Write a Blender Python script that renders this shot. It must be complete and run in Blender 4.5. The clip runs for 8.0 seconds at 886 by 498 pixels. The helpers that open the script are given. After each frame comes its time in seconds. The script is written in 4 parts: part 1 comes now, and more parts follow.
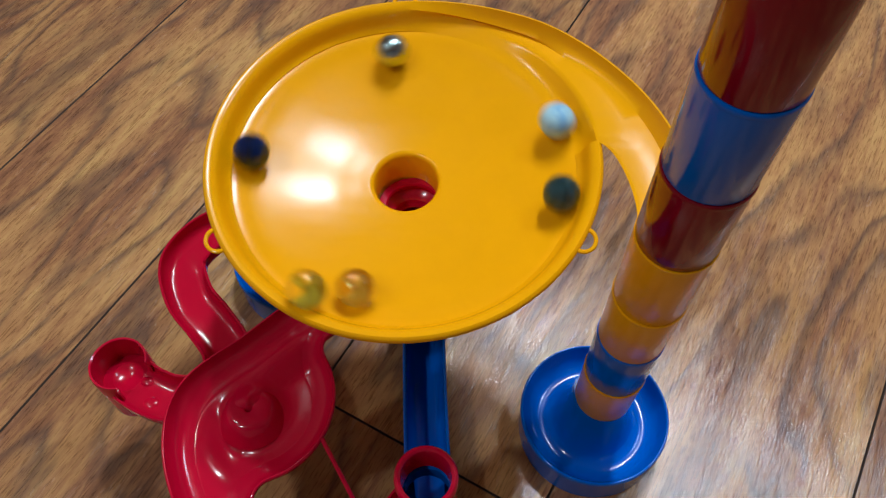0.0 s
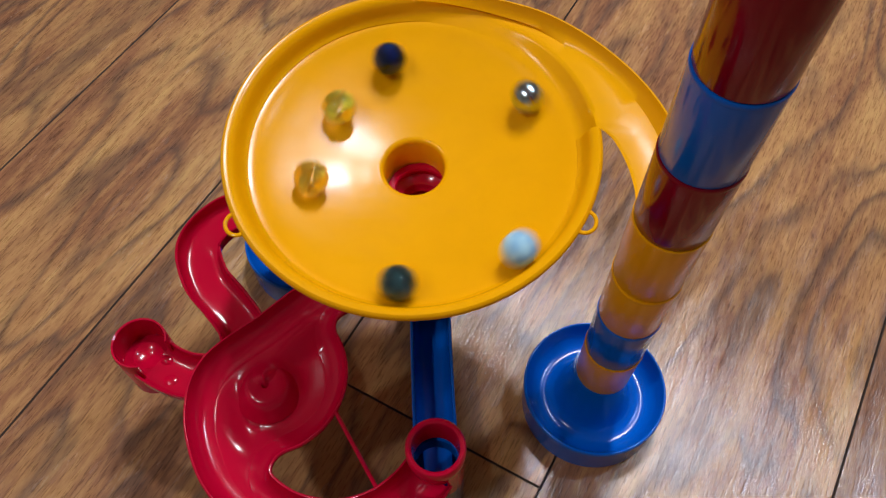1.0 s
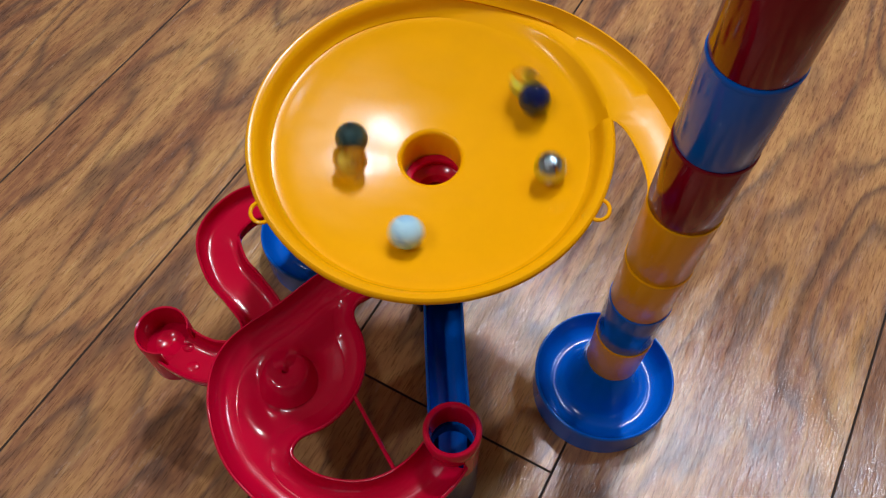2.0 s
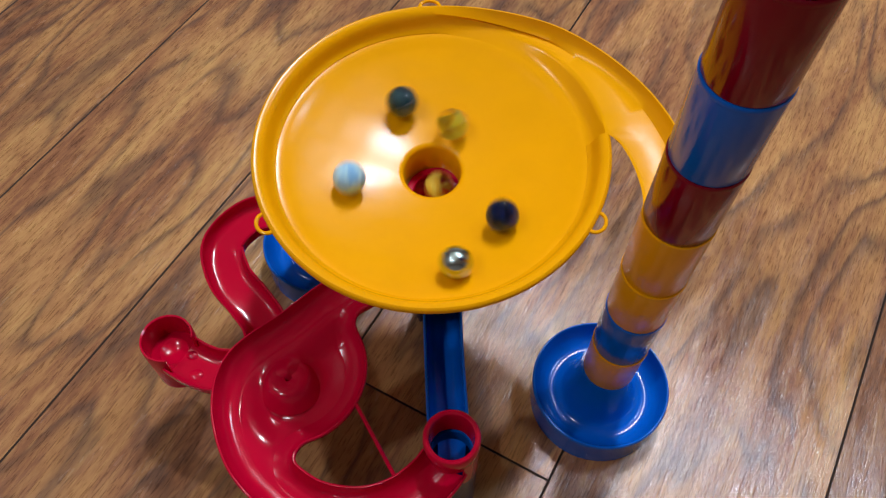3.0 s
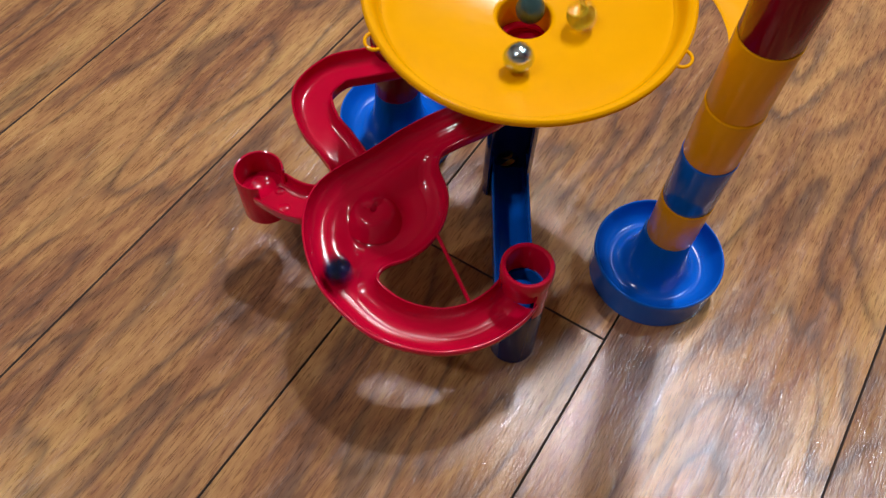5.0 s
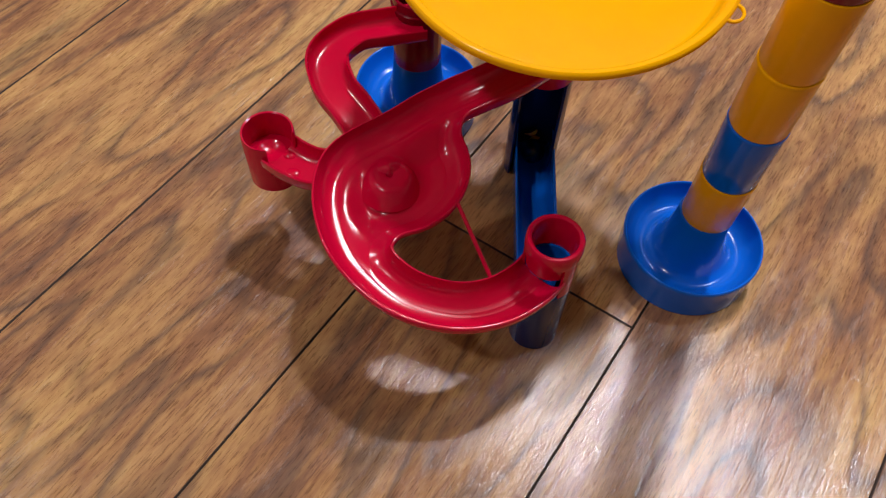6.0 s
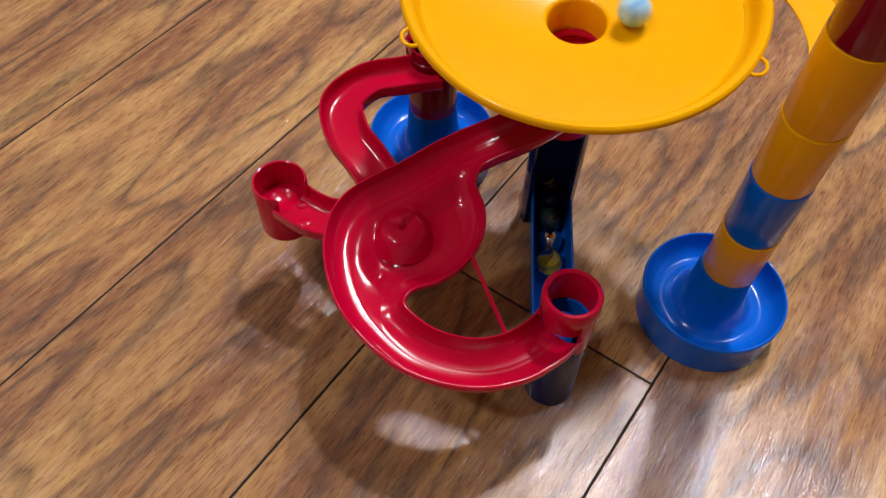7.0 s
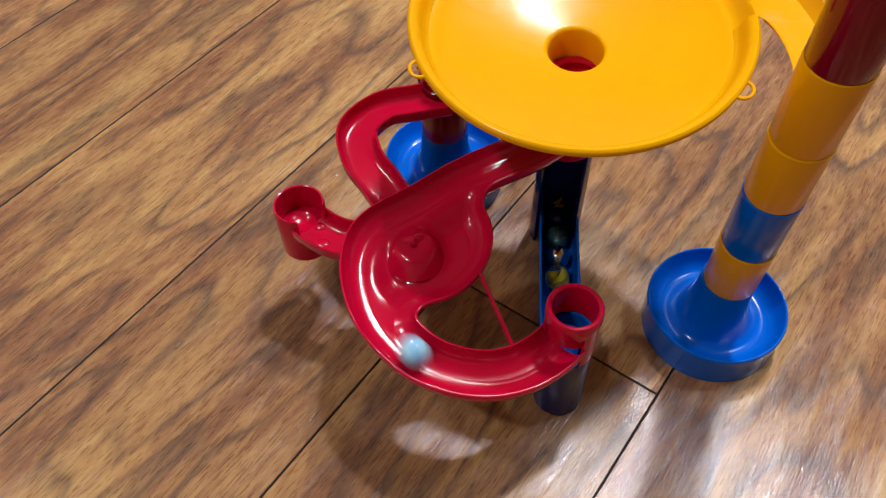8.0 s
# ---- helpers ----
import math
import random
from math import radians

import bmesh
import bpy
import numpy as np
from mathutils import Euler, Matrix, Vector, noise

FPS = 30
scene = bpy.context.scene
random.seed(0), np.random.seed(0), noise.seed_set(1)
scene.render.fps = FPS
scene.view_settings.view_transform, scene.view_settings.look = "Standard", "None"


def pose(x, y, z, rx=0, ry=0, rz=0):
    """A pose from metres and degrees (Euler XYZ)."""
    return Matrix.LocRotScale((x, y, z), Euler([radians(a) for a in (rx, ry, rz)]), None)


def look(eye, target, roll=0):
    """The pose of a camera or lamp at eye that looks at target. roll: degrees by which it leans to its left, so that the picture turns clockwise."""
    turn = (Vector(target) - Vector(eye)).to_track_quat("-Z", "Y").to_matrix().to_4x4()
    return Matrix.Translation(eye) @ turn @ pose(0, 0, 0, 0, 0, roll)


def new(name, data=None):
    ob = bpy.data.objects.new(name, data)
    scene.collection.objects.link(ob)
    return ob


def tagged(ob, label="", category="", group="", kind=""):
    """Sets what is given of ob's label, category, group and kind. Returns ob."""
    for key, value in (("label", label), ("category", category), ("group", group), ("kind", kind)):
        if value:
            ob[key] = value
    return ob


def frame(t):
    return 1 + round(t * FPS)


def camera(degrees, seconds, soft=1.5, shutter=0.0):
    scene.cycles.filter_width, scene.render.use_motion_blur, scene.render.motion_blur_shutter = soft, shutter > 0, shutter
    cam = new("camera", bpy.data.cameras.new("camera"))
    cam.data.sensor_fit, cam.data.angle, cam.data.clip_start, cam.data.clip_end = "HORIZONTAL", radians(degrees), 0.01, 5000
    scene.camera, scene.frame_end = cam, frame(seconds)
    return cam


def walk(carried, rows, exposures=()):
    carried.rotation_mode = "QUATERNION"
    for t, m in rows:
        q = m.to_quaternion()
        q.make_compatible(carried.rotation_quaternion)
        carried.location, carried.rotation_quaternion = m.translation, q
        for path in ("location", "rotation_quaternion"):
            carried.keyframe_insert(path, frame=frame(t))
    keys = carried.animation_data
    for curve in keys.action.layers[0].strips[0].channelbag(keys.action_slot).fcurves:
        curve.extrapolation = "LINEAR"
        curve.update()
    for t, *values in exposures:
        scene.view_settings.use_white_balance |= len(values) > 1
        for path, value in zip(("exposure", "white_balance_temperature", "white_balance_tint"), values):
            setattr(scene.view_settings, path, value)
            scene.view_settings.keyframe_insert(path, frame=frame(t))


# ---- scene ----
cam = camera(57.80, 8.0, soft=1.3, shutter=0.4)
PATH = [
    (0, (0.0561, 0.0569, 0.4541), (0.0264, 0.6005, -0.3847), -0.77),
    (0.5, (0.0530, 0.0616, 0.4516), (0.0248, 0.5959, -0.3932), -1.03),
    (1, (0.0523, 0.0479, 0.4689), (0.0257, 0.5714, -0.3827), -1.03),
    (1.5, (0.0471, 0.0402, 0.4729), (0.0213, 0.5616, -0.3799), -1.02),
    (3, (0.0420, 0.0305, 0.4830), (0.0217, 0.5685, -0.3597), -0.17),
    (3.5, (0.0386, 0.0305, 0.4844), (0.0196, 0.5687, -0.3583), 0.43),
    (4, (0.0285, 0.0203, 0.4741), (0.0084, 0.5602, -0.3674), 1.12),
    (4.5, (0.0127, -0.0277, 0.4734), (-0.0128, 0.5074, -0.3710), 1.82),
    (5, (0.0094, -0.0560, 0.4595), (-0.0239, 0.4748, -0.3874), 2.22),
    (5.2, (0.0061, -0.0643, 0.4606), (-0.0288, 0.4698, -0.3841), 2.48),
    (6.3, (0.0043, -0.0495, 0.4099), (-0.0459, 0.5023, -0.4226), 2.96),
    (6.5, (0.0051, -0.0451, 0.4123), (-0.0519, 0.5168, -0.4130), 2.58),
    (7, (0.0036, -0.0440, 0.4151), (-0.0657, 0.5335, -0.3984), 1.75),
    (7.5, (0.0078, -0.0500, 0.4290), (-0.0749, 0.5438, -0.3714), 0.68),
    (8, (0.0141, -0.0572, 0.4337), (-0.0902, 0.5347, -0.3656), -1.49),
]
walk(cam, [(t, look(eye, target, roll)) for t, eye, target, roll in PATH],
     exposures=[(0, -0.05, 6100, 2), (0.5, -0.05, 6300, 7), (1.2, -0.03, 6350, 9), (3.5, 0.0, 6400, 10), (4.5, 0.07, 6500, 10), (5.2, 0.20, 6500, 10), (6.3, 0.35, 6500, 10), (7.2, 0.36, 6450, 10), (8.0, 0.37, 6300, 6)])

# ---- world and light ----
world = bpy.data.worlds.new("room_world")
scene.world = world
world.use_nodes = True
world.node_tree.nodes["Background"].inputs[0].default_value = (0.9, 0.95, 1.0, 1)
world.node_tree.nodes["Background"].inputs[1].default_value = 0.05
CEIL = 2.4
# The last lamp is an added fill for the floor at left.
LAMPS = [(0.42, 1.45, 23.0, 0.15, (0.92, 0.96, 1.05)), (0.32, 1.02, 20.0, 0.15, (0.92, 0.96, 1.05)), (1.24, 0.86, 13.5, 0.28, (0.64, 0.84, 1.08)), (-1.05, -0.65, 14.0, 0.16, (0.91, 0.96, 1.04)), (-1.35, 0.20, 8.0, 0.14, (0.93, 0.96, 1.03))]


# ---- materials ----
def material(name):
    m = bpy.data.materials.new(name)
    m.use_nodes = True
    return m, m.node_tree.nodes, m.node_tree.links, m.node_tree.nodes["Principled BSDF"]


def mapped(n, l, scale, source="Object"):
    tc, mp = n.new("ShaderNodeTexCoord"), n.new("ShaderNodeMapping")
    mp.inputs["Scale"].default_value = scale
    l.new(tc.outputs[source], mp.inputs["Vector"])
    return mp.outputs["Vector"]


def noise_tex(n, l, vec, scale, detail=4.0, rough=0.55):
    t = n.new("ShaderNodeTexNoise")
    t.inputs["Scale"].default_value, t.inputs["Detail"].default_value, t.inputs["Roughness"].default_value = scale, detail, rough
    l.new(vec, t.inputs["Vector"])
    return t.outputs["Fac"]


def ramp(n, l, fac, stops):
    r = n.new("ShaderNodeValToRGB")
    while len(r.color_ramp.elements) < len(stops):
        r.color_ramp.elements.new(0.5)
    for e, (p, c) in zip(r.color_ramp.elements, stops):
        e.position, e.color = p, (*c, 1) if len(c) == 3 else c
    l.new(fac, r.inputs["Fac"])
    return r.outputs["Color"]


def calc(n, l, op, a, b=None, clamp=False):
    m = n.new("ShaderNodeMath")
    m.operation, m.use_clamp = op, clamp
    for k, v in enumerate((a, b)):
        if v is None:
            continue
        if isinstance(v, (int, float)):
            m.inputs[k].default_value = v
        else:
            l.new(v, m.inputs[k])
    return m.outputs[0]


def mixed(n, l, fac, a, b, kind="MIX"):
    m = n.new("ShaderNodeMix")
    m.data_type, m.blend_type = "RGBA", kind
    for k, v in ((0, fac), (6, a), (7, b)):
        if isinstance(v, (int, float)):
            m.inputs[k].default_value = v
        elif isinstance(v, tuple):
            m.inputs[k].default_value = (*v, 1)
        else:
            l.new(v, m.inputs[k])
    return m.outputs[2]


def bumped(n, l, height, strength, distance, bsdf):
    b = n.new("ShaderNodeBump")
    b.inputs["Strength"].default_value, b.inputs["Distance"].default_value = strength, distance
    l.new(height, b.inputs["Height"])
    l.new(b.outputs["Normal"], bsdf.inputs["Normal"])


def plastic(name, colour, rough=0.2, sss=0.0, wave=0.0004, gloss=0.42):
    """Glossy moulded toy plastic: faint mottling, smeared gloss, slight unevenness."""
    m, n, l, p = material(name)
    v = mapped(n, l, (1, 1, 1))
    big, fine = noise_tex(n, l, v, 28, 3), noise_tex(n, l, v, 600, 3)
    dark = tuple(c * 0.86 for c in colour)
    l.new(mixed(n, l, big, dark, colour), p.inputs["Base Color"])
    smear = noise_tex(n, l, mapped(n, l, (1, 3, 1)), 45, 5, 0.65)
    l.new(calc(n, l, "ADD", calc(n, l, "MULTIPLY", smear, 0.16), rough - 0.08), p.inputs["Roughness"])
    p.inputs["IOR"].default_value, p.inputs["Specular IOR Level"].default_value = 1.45, gloss
    if sss:
        p.inputs["Subsurface Weight"].default_value = sss
        p.inputs["Subsurface Radius"].default_value = (0.004, 0.002, 0.0004)
    h = calc(n, l, "ADD", calc(n, l, "MULTIPLY", big, 1.0), calc(n, l, "MULTIPLY", fine, 0.03))
    bumped(n, l, h, 0.10, wave * 4, p)
    return m


YELLOW = plastic("yellow_plastic", (0.93, 0.395, 0.0), 0.19, gloss=0.25)
RED = plastic("red_plastic", (0.56, 0.001, 0.030), 0.15, gloss=0.42)
BLUE = plastic("blue_plastic", (0.002, 0.12, 0.58), 0.15, gloss=0.32)
MAROON = plastic("deep_red_plastic", (0.21, 0.001, 0.012), 0.12, gloss=0.36)
# Navy tint, darkened further for the shade under the funnel and lane.
SHADED_NAVY = plastic("shaded_navy_plastic", (0.006, 0.022, 0.14), 0.14)


def wood():
    """Dark hand-scraped floor boards; each board takes its own stretch of grain."""
    m, n, l, p = material("dark_wood_board")
    tc, info = n.new("ShaderNodeTexCoord"), n.new("ShaderNodeObjectInfo")
    shift = n.new("ShaderNodeCombineXYZ")
    for k, f in enumerate((37.0, 11.0, 5.0)):
        l.new(calc(n, l, "MULTIPLY", info.outputs["Random"], f), shift.inputs[k])
    add = n.new("ShaderNodeVectorMath")
    l.new(tc.outputs["Object"], add.inputs[0])
    l.new(shift.outputs[0], add.inputs[1])

    def vec(scale):
        mp = n.new("ShaderNodeMapping")
        mp.inputs["Scale"].default_value = scale
        l.new(add.outputs[0], mp.inputs["Vector"])
        return mp.outputs["Vector"]

    # growth rings cut lengthways: long flames, dark towards one side of each ring
    field = noise_tex(n, l, vec((2.6, 10.5, 1)), 1.0, 2, 0.45)
    wobble = noise_tex(n, l, vec((24.0, 120.0, 1)), 1.0, 3, 0.6)
    rings = calc(n, l, "ADD", calc(n, l, "MULTIPLY", field, 13.0), calc(n, l, "MULTIPLY", wobble, 0.55))
    saw = calc(n, l, "FRACT", rings)
    late = ramp(n, l, saw, [(0.0, (0.25, 0.25, 0.25)), (0.10, (0, 0, 0)), (0.52, (0.06, 0.06, 0.06)), (0.86, (1, 1, 1)), (1.0, (0.3, 0.3, 0.3))])
    patchy = noise_tex(n, l, vec((9.0, 34.0, 1)), 1.0, 4, 0.6)
    late = calc(n, l, "MULTIPLY", late, ramp(n, l, patchy, [(0.33, (0.08, 0.08, 0.08)), (0.52, (1, 1, 1))]))
    broad = noise_tex(n, l, vec((3.4, 15.0, 1)), 1.6, 3)
    streak = noise_tex(n, l, vec((30.0, 380.0, 1)), 1.0, 5, 0.65)
    mottle = noise_tex(n, l, vec((70.0, 190.0, 1)), 1.0, 4, 0.6)
    pores = noise_tex(n, l, vec((100.0, 1000.0, 1)), 1.0, 3, 0.55)
    scrape = noise_tex(n, l, vec((22.0, 90.0, 1)), 1.0, 5, 0.65)
    tone = calc(n, l, "ADD", calc(n, l, "MULTIPLY", broad, 0.72), calc(n, l, "MULTIPLY", streak, 0.34))
    tone = calc(n, l, "ADD", tone, calc(n, l, "MULTIPLY", mottle, 0.30))
    tone = calc(n, l, "SUBTRACT", tone, 0.20)
    col = ramp(n, l, tone, [(0.24, (0.150, 0.064, 0.038)), (0.40, (0.305, 0.132, 0.060)), (0.54, (0.470, 0.234, 0.090)), (0.76, (0.64, 0.382, 0.132))])
    col = mixed(n, l, calc(n, l, "MULTIPLY", late, 0.74), col, (0.108, 0.060, 0.044))
    fine = ramp(n, l, pores, [(0.37, (0.40, 0.34, 0.31)), (0.46, (1, 1, 1))])
    col = mixed(n, l, 0.6, col, fine, "MULTIPLY")
    knots = noise_tex(n, l, vec((26.0, 60.0, 1)), 1.0, 1, 0.4)
    col = mixed(n, l, ramp(n, l, knots, [(0.13, (0.85, 0.85, 0.85)), (0.18, (0, 0, 0))]), col, (0.035, 0.022, 0.016))
    each = calc(n, l, "ADD", calc(n, l, "MULTIPLY", info.outputs["Random"], 0.30), 0.85)
    col = mixed(n, l, 1.0, col, each, "MULTIPLY")
    l.new(col, p.inputs["Base Color"])
    gloss = ramp(n, l, scrape, [(0.36, (0.10, 0.10, 0.10)), (0.64, (0.28, 0.28, 0.28))])
    l.new(gloss, p.inputs["Roughness"])
    p.inputs["Specular IOR Level"].default_value = 0.46
    h = calc(n, l, "ADD", calc(n, l, "MULTIPLY", streak, 0.45), calc(n, l, "MULTIPLY", scrape, 0.6))
    h = calc(n, l, "ADD", h, calc(n, l, "MULTIPLY", pores, 0.32))
    dents = noise_tex(n, l, vec((10.0, 46.0, 1)), 1.0, 3, 0.5)
    h = calc(n, l, "ADD", h, calc(n, l, "MULTIPLY", dents, 1.15))
    bumped(n, l, h, 0.8, 0.0009, p)
    return m


WOOD = wood()


def plain(name, colour, rough=0.8, scale=40.0):
    m, n, l, p = material(name)
    v = mapped(n, l, (1, 1, 1))
    f = noise_tex(n, l, v, scale, 5)
    l.new(mixed(n, l, f, tuple(c * 0.92 for c in colour), colour), p.inputs["Base Color"])
    p.inputs["Roughness"].default_value = rough
    bumped(n, l, f, 0.2, 0.002, p)
    return m


PAINT = plain("wall_paint", (0.40, 0.37, 0.33))
CEILING = plain("ceiling_paint", (0.72, 0.71, 0.69))
SEAM = plain("dark_board_edge", (0.085, 0.056, 0.044), 0.45)
GAP = plain("dark_gap", (0.02, 0.012, 0.008))
WHITE_TRIM = plain("white_trim", (0.8, 0.8, 0.8), 0.4)


def glow(name, colour, strength):
    m, n, l, p = material(name)
    p.inputs["Emission Color"].default_value = (*colour, 1)
    p.inputs["Emission Strength"].default_value = strength
    return m


# ---- building tools ----
def part(name, bm, mat, parent=None, label="", smooth=35.0):
    """One mesh object from a bmesh, under parent."""
    me = bpy.data.meshes.new(name)
    bmesh.ops.recalc_face_normals(bm, faces=bm.faces)
    bm.to_mesh(me)
    bm.free()
    me.materials.append(mat)
    for f in me.polygons:
        f.use_smooth = smooth > 0
    if smooth > 0:
        me.set_sharp_from_angle(angle=radians(smooth))
    ob = new(name, me)
    ob.parent = parent
    if label:
        ob["label"] = label
    return ob


def thing(name, m, label, category, group="", kind=""):
    ob = new(name)
    ob.empty_display_size = 0.01
    ob.matrix_basis = m
    return tagged(ob, label, category, group, kind)


def lathe(profile, seg=64, at=(0, 0, 0), a0=0.0, a1=360.0, bm=None):
    """Turn a closed outline of (radius, z) about z; a part turn gets end caps."""
    bm = bm or bmesh.new()
    full = a1 - a0 >= 360
    count = seg if full else max(3, int(seg * (a1 - a0) / 360)) + 1
    rings = []
    for k in range(count):
        a = radians(a0 + (a1 - a0) * k / (count if full else count - 1))
        rings.append([bm.verts.new((at[0] + r * math.cos(a), at[1] + r * math.sin(a), at[2] + z)) for r, z in profile])
    for k in range(count if full else count - 1):
        p, q = rings[k], rings[(k + 1) % count]
        for i in range(len(profile)):
            j = (i + 1) % len(profile)
            bm.faces.new((p[i], p[j], q[j], q[i]))
    if not full:
        bm.faces.new(rings[0])
        bm.faces.new(list(reversed(rings[-1])))
    return bm


def smooth_path(points, step=8):
    """Catmull-Rom through rows of numbers."""
    pts = [np.array(p, float) for p in points]
    pts = [2 * pts[0] - pts[1]] + pts + [2 * pts[-1] - pts[-2]]
    out = []
    for i in range(1, len(pts) - 2):
        a, b, c, d = pts[i - 1:i + 3]
        for k in range(step):
            t = k / step
            out.append(0.5 * (2 * b + (c - a) * t + (2 * a - 5 * b + 4 * c - d) * t * t + (3 * b - a - 3 * c + d) * t ** 3))
    return out + [pts[-2]]


def curve(a, xs, ys):
    """A smooth line through the pairs of xs and ys, at a."""
    rows = smooth_path(list(zip(xs, ys)), 8)
    return float(np.interp(a, [r[0] for r in rows], [r[1] for r in rows]))


def sweep(stations, outline, bm=None):
    """Carry an outline along stations (x, y, z, ...); outline(row) gives closed (side, up) points, side to the left of travel."""
    bm = bm or bmesh.new()
    rings = []
    for i, s in enumerate(stations):
        a, b = stations[max(i - 1, 0)], stations[min(i + 1, len(stations) - 1)]
        t = Vector((b[0] - a[0], b[1] - a[1], 0)).normalized()
        side = Vector((-t.y, t.x, 0))
        rings.append([bm.verts.new(Vector(s[:3]) + side * u + Vector((0, 0, v))) for u, v in outline(s)])
    n = len(rings[0])
    for p, q in zip(rings, rings[1:]):
        for i in range(n):
            bm.faces.new((p[i], p[(i + 1) % n], q[(i + 1) % n], q[i]))
    bm.faces.new(rings[0])
    bm.faces.new(list(reversed(rings[-1])))
    return bm


def trough(w, d, th=0.0015, left=1.0, right=1.0, count=14, square=1.0):
    """Outline of an open channel: half width w, depth d, wall th; left and right scale the wall heights."""
    def rise(u, v, base):
        k = left if u > 0 else right
        return base + (v - base) * k

    inner, outer = [], []
    for i in range(count + 1):
        a = math.pi * i / count
        c, s = math.cos(a), math.sin(a)
        c = math.copysign(abs(c) ** square, c)
        s = abs(s) ** square
        inner.append((-(w - th) * c, rise(-c, -(d - th) * s, -(d - th))))
        outer.append((-w * c, rise(-c, -d * s, -d)))
    lip_r = (-(w - th * 0.5), inner[0][1] + th * 0.45)
    lip_l = (w - th * 0.5, inner[-1][1] + th * 0.45)
    return inner + [lip_l] + outer[::-1] + [lip_r]


def rod(bm, p, q, r, seg=10):
    p, q = Vector(p), Vector(q)
    m = Matrix.Translation((p + q) / 2) @ (q - p).to_track_quat("Z", "Y").to_matrix().to_4x4()
    bmesh.ops.create_cone(bm, cap_ends=True, segments=seg, radius1=r, radius2=r, depth=(q - p).length, matrix=m)
    return bm


def torus_arc(bm, centre, big, small, a0, a1, seg=20, sides=8, squash=1.0):
    """A bent round bar in the plane of z, from angle a0 to a1."""
    rings = []
    for k in range(seg + 1):
        a = radians(a0 + (a1 - a0) * k / seg)
        ring = []
        for i in range(sides):
            b = 2 * math.pi * i / sides
            rr = big + small * math.cos(b)
            ring.append(bm.verts.new((centre[0] + rr * math.cos(a), centre[1] + rr * squash * math.sin(a), centre[2] + small * math.sin(b))))
        rings.append(ring)
    for p, q in zip(rings, rings[1:]):
        for i in range(sides):
            bm.faces.new((p[i], p[(i + 1) % sides], q[(i + 1) % sides], q[i]))
    bm.faces.new(rings[0])
    bm.faces.new(list(reversed(rings[-1])))
    return bm


def box(bm, x0, y0, z0, x1, y1, z1):
    m = Matrix.LocRotScale(((x0 + x1) / 2, (y0 + y1) / 2, (z0 + z1) / 2), None, (x1 - x0, y1 - y0, z1 - z0))
    bmesh.ops.create_cube(bm, size=1, matrix=m)
    return bm


def tube_outline(r, z0, z1, th=0.0016, bev=0.0006):
    """A tube with eased edges."""
    return [(r - th, z0), (r - bev, z0), (r, z0 + bev), (r, z1 - bev), (r - bev, z1), (r - th, z1)]


# ---- room ----
ROOM = (-2.4, 2.8, -2.2, 3.0)
X0, X1, Y0, Y1 = ROOM
floor = thing("floor", pose(0, 0, 0), "dark brown hand-scraped wooden plank floor", "floor", kind="structure")
part("underlay", box(bmesh.new(), X0, Y0, -0.03, X1, Y1, -0.004), GAP, floor, smooth=0)
for nm, b in (("wall_north", (X0, Y1, 0, X1, Y1 + 0.1, CEIL)), ("wall_south", (X0, Y0 - 0.1, 0, X1, Y0, CEIL)), ("wall_east", (X1, Y0 - 0.1, 0, X1 + 0.1, Y1 + 0.1, CEIL)), ("wall_west", (X0 - 0.1, Y0 - 0.1, 0, X0, Y1 + 0.1, CEIL))):
    tagged(part(nm, box(bmesh.new(), *b), PAINT, smooth=0), "plain grey-beige painted wall", "wall", kind="structure")
tagged(part("ceiling", box(bmesh.new(), X0 - 0.1, Y0 - 0.1, CEIL, X1 + 0.1, Y1 + 0.1, CEIL + 0.1), CEILING, smooth=0), "plain white painted ceiling", "ceiling", kind="structure")

BULB = glow("lamp_diffuser", (0.98, 0.98, 1.0), 6.0)
for x, y, watts, wide, tint in LAMPS:
    lamp = thing("ceiling_lamp", pose(x, y, CEIL), "round white recessed ceiling lamp, lit, unseen", "lamp", "ceiling lamps")
    part("trim_ring", lathe([(wide / 2 + 0.005, -0.001), (wide / 2 + 0.025, -0.001), (wide / 2 + 0.025, -0.008), (wide / 2 + 0.008, -0.012), (wide / 2 + 0.005, -0.012)], 40), WHITE_TRIM, lamp)
    part("diffuser", lathe([(0.0005, -0.001), (wide / 2 + 0.004, -0.001), (wide / 2 + 0.004, -0.006), (0.0005, -0.006)], 40), BULB, lamp)
    data = bpy.data.lights.new("lamp_light", "AREA")
    data.shape, data.size, data.energy, data.color = "DISK", wide, watts, tint
    light = new("lamp_light", data)
    light.matrix_basis = pose(x, y, CEIL - 0.02)

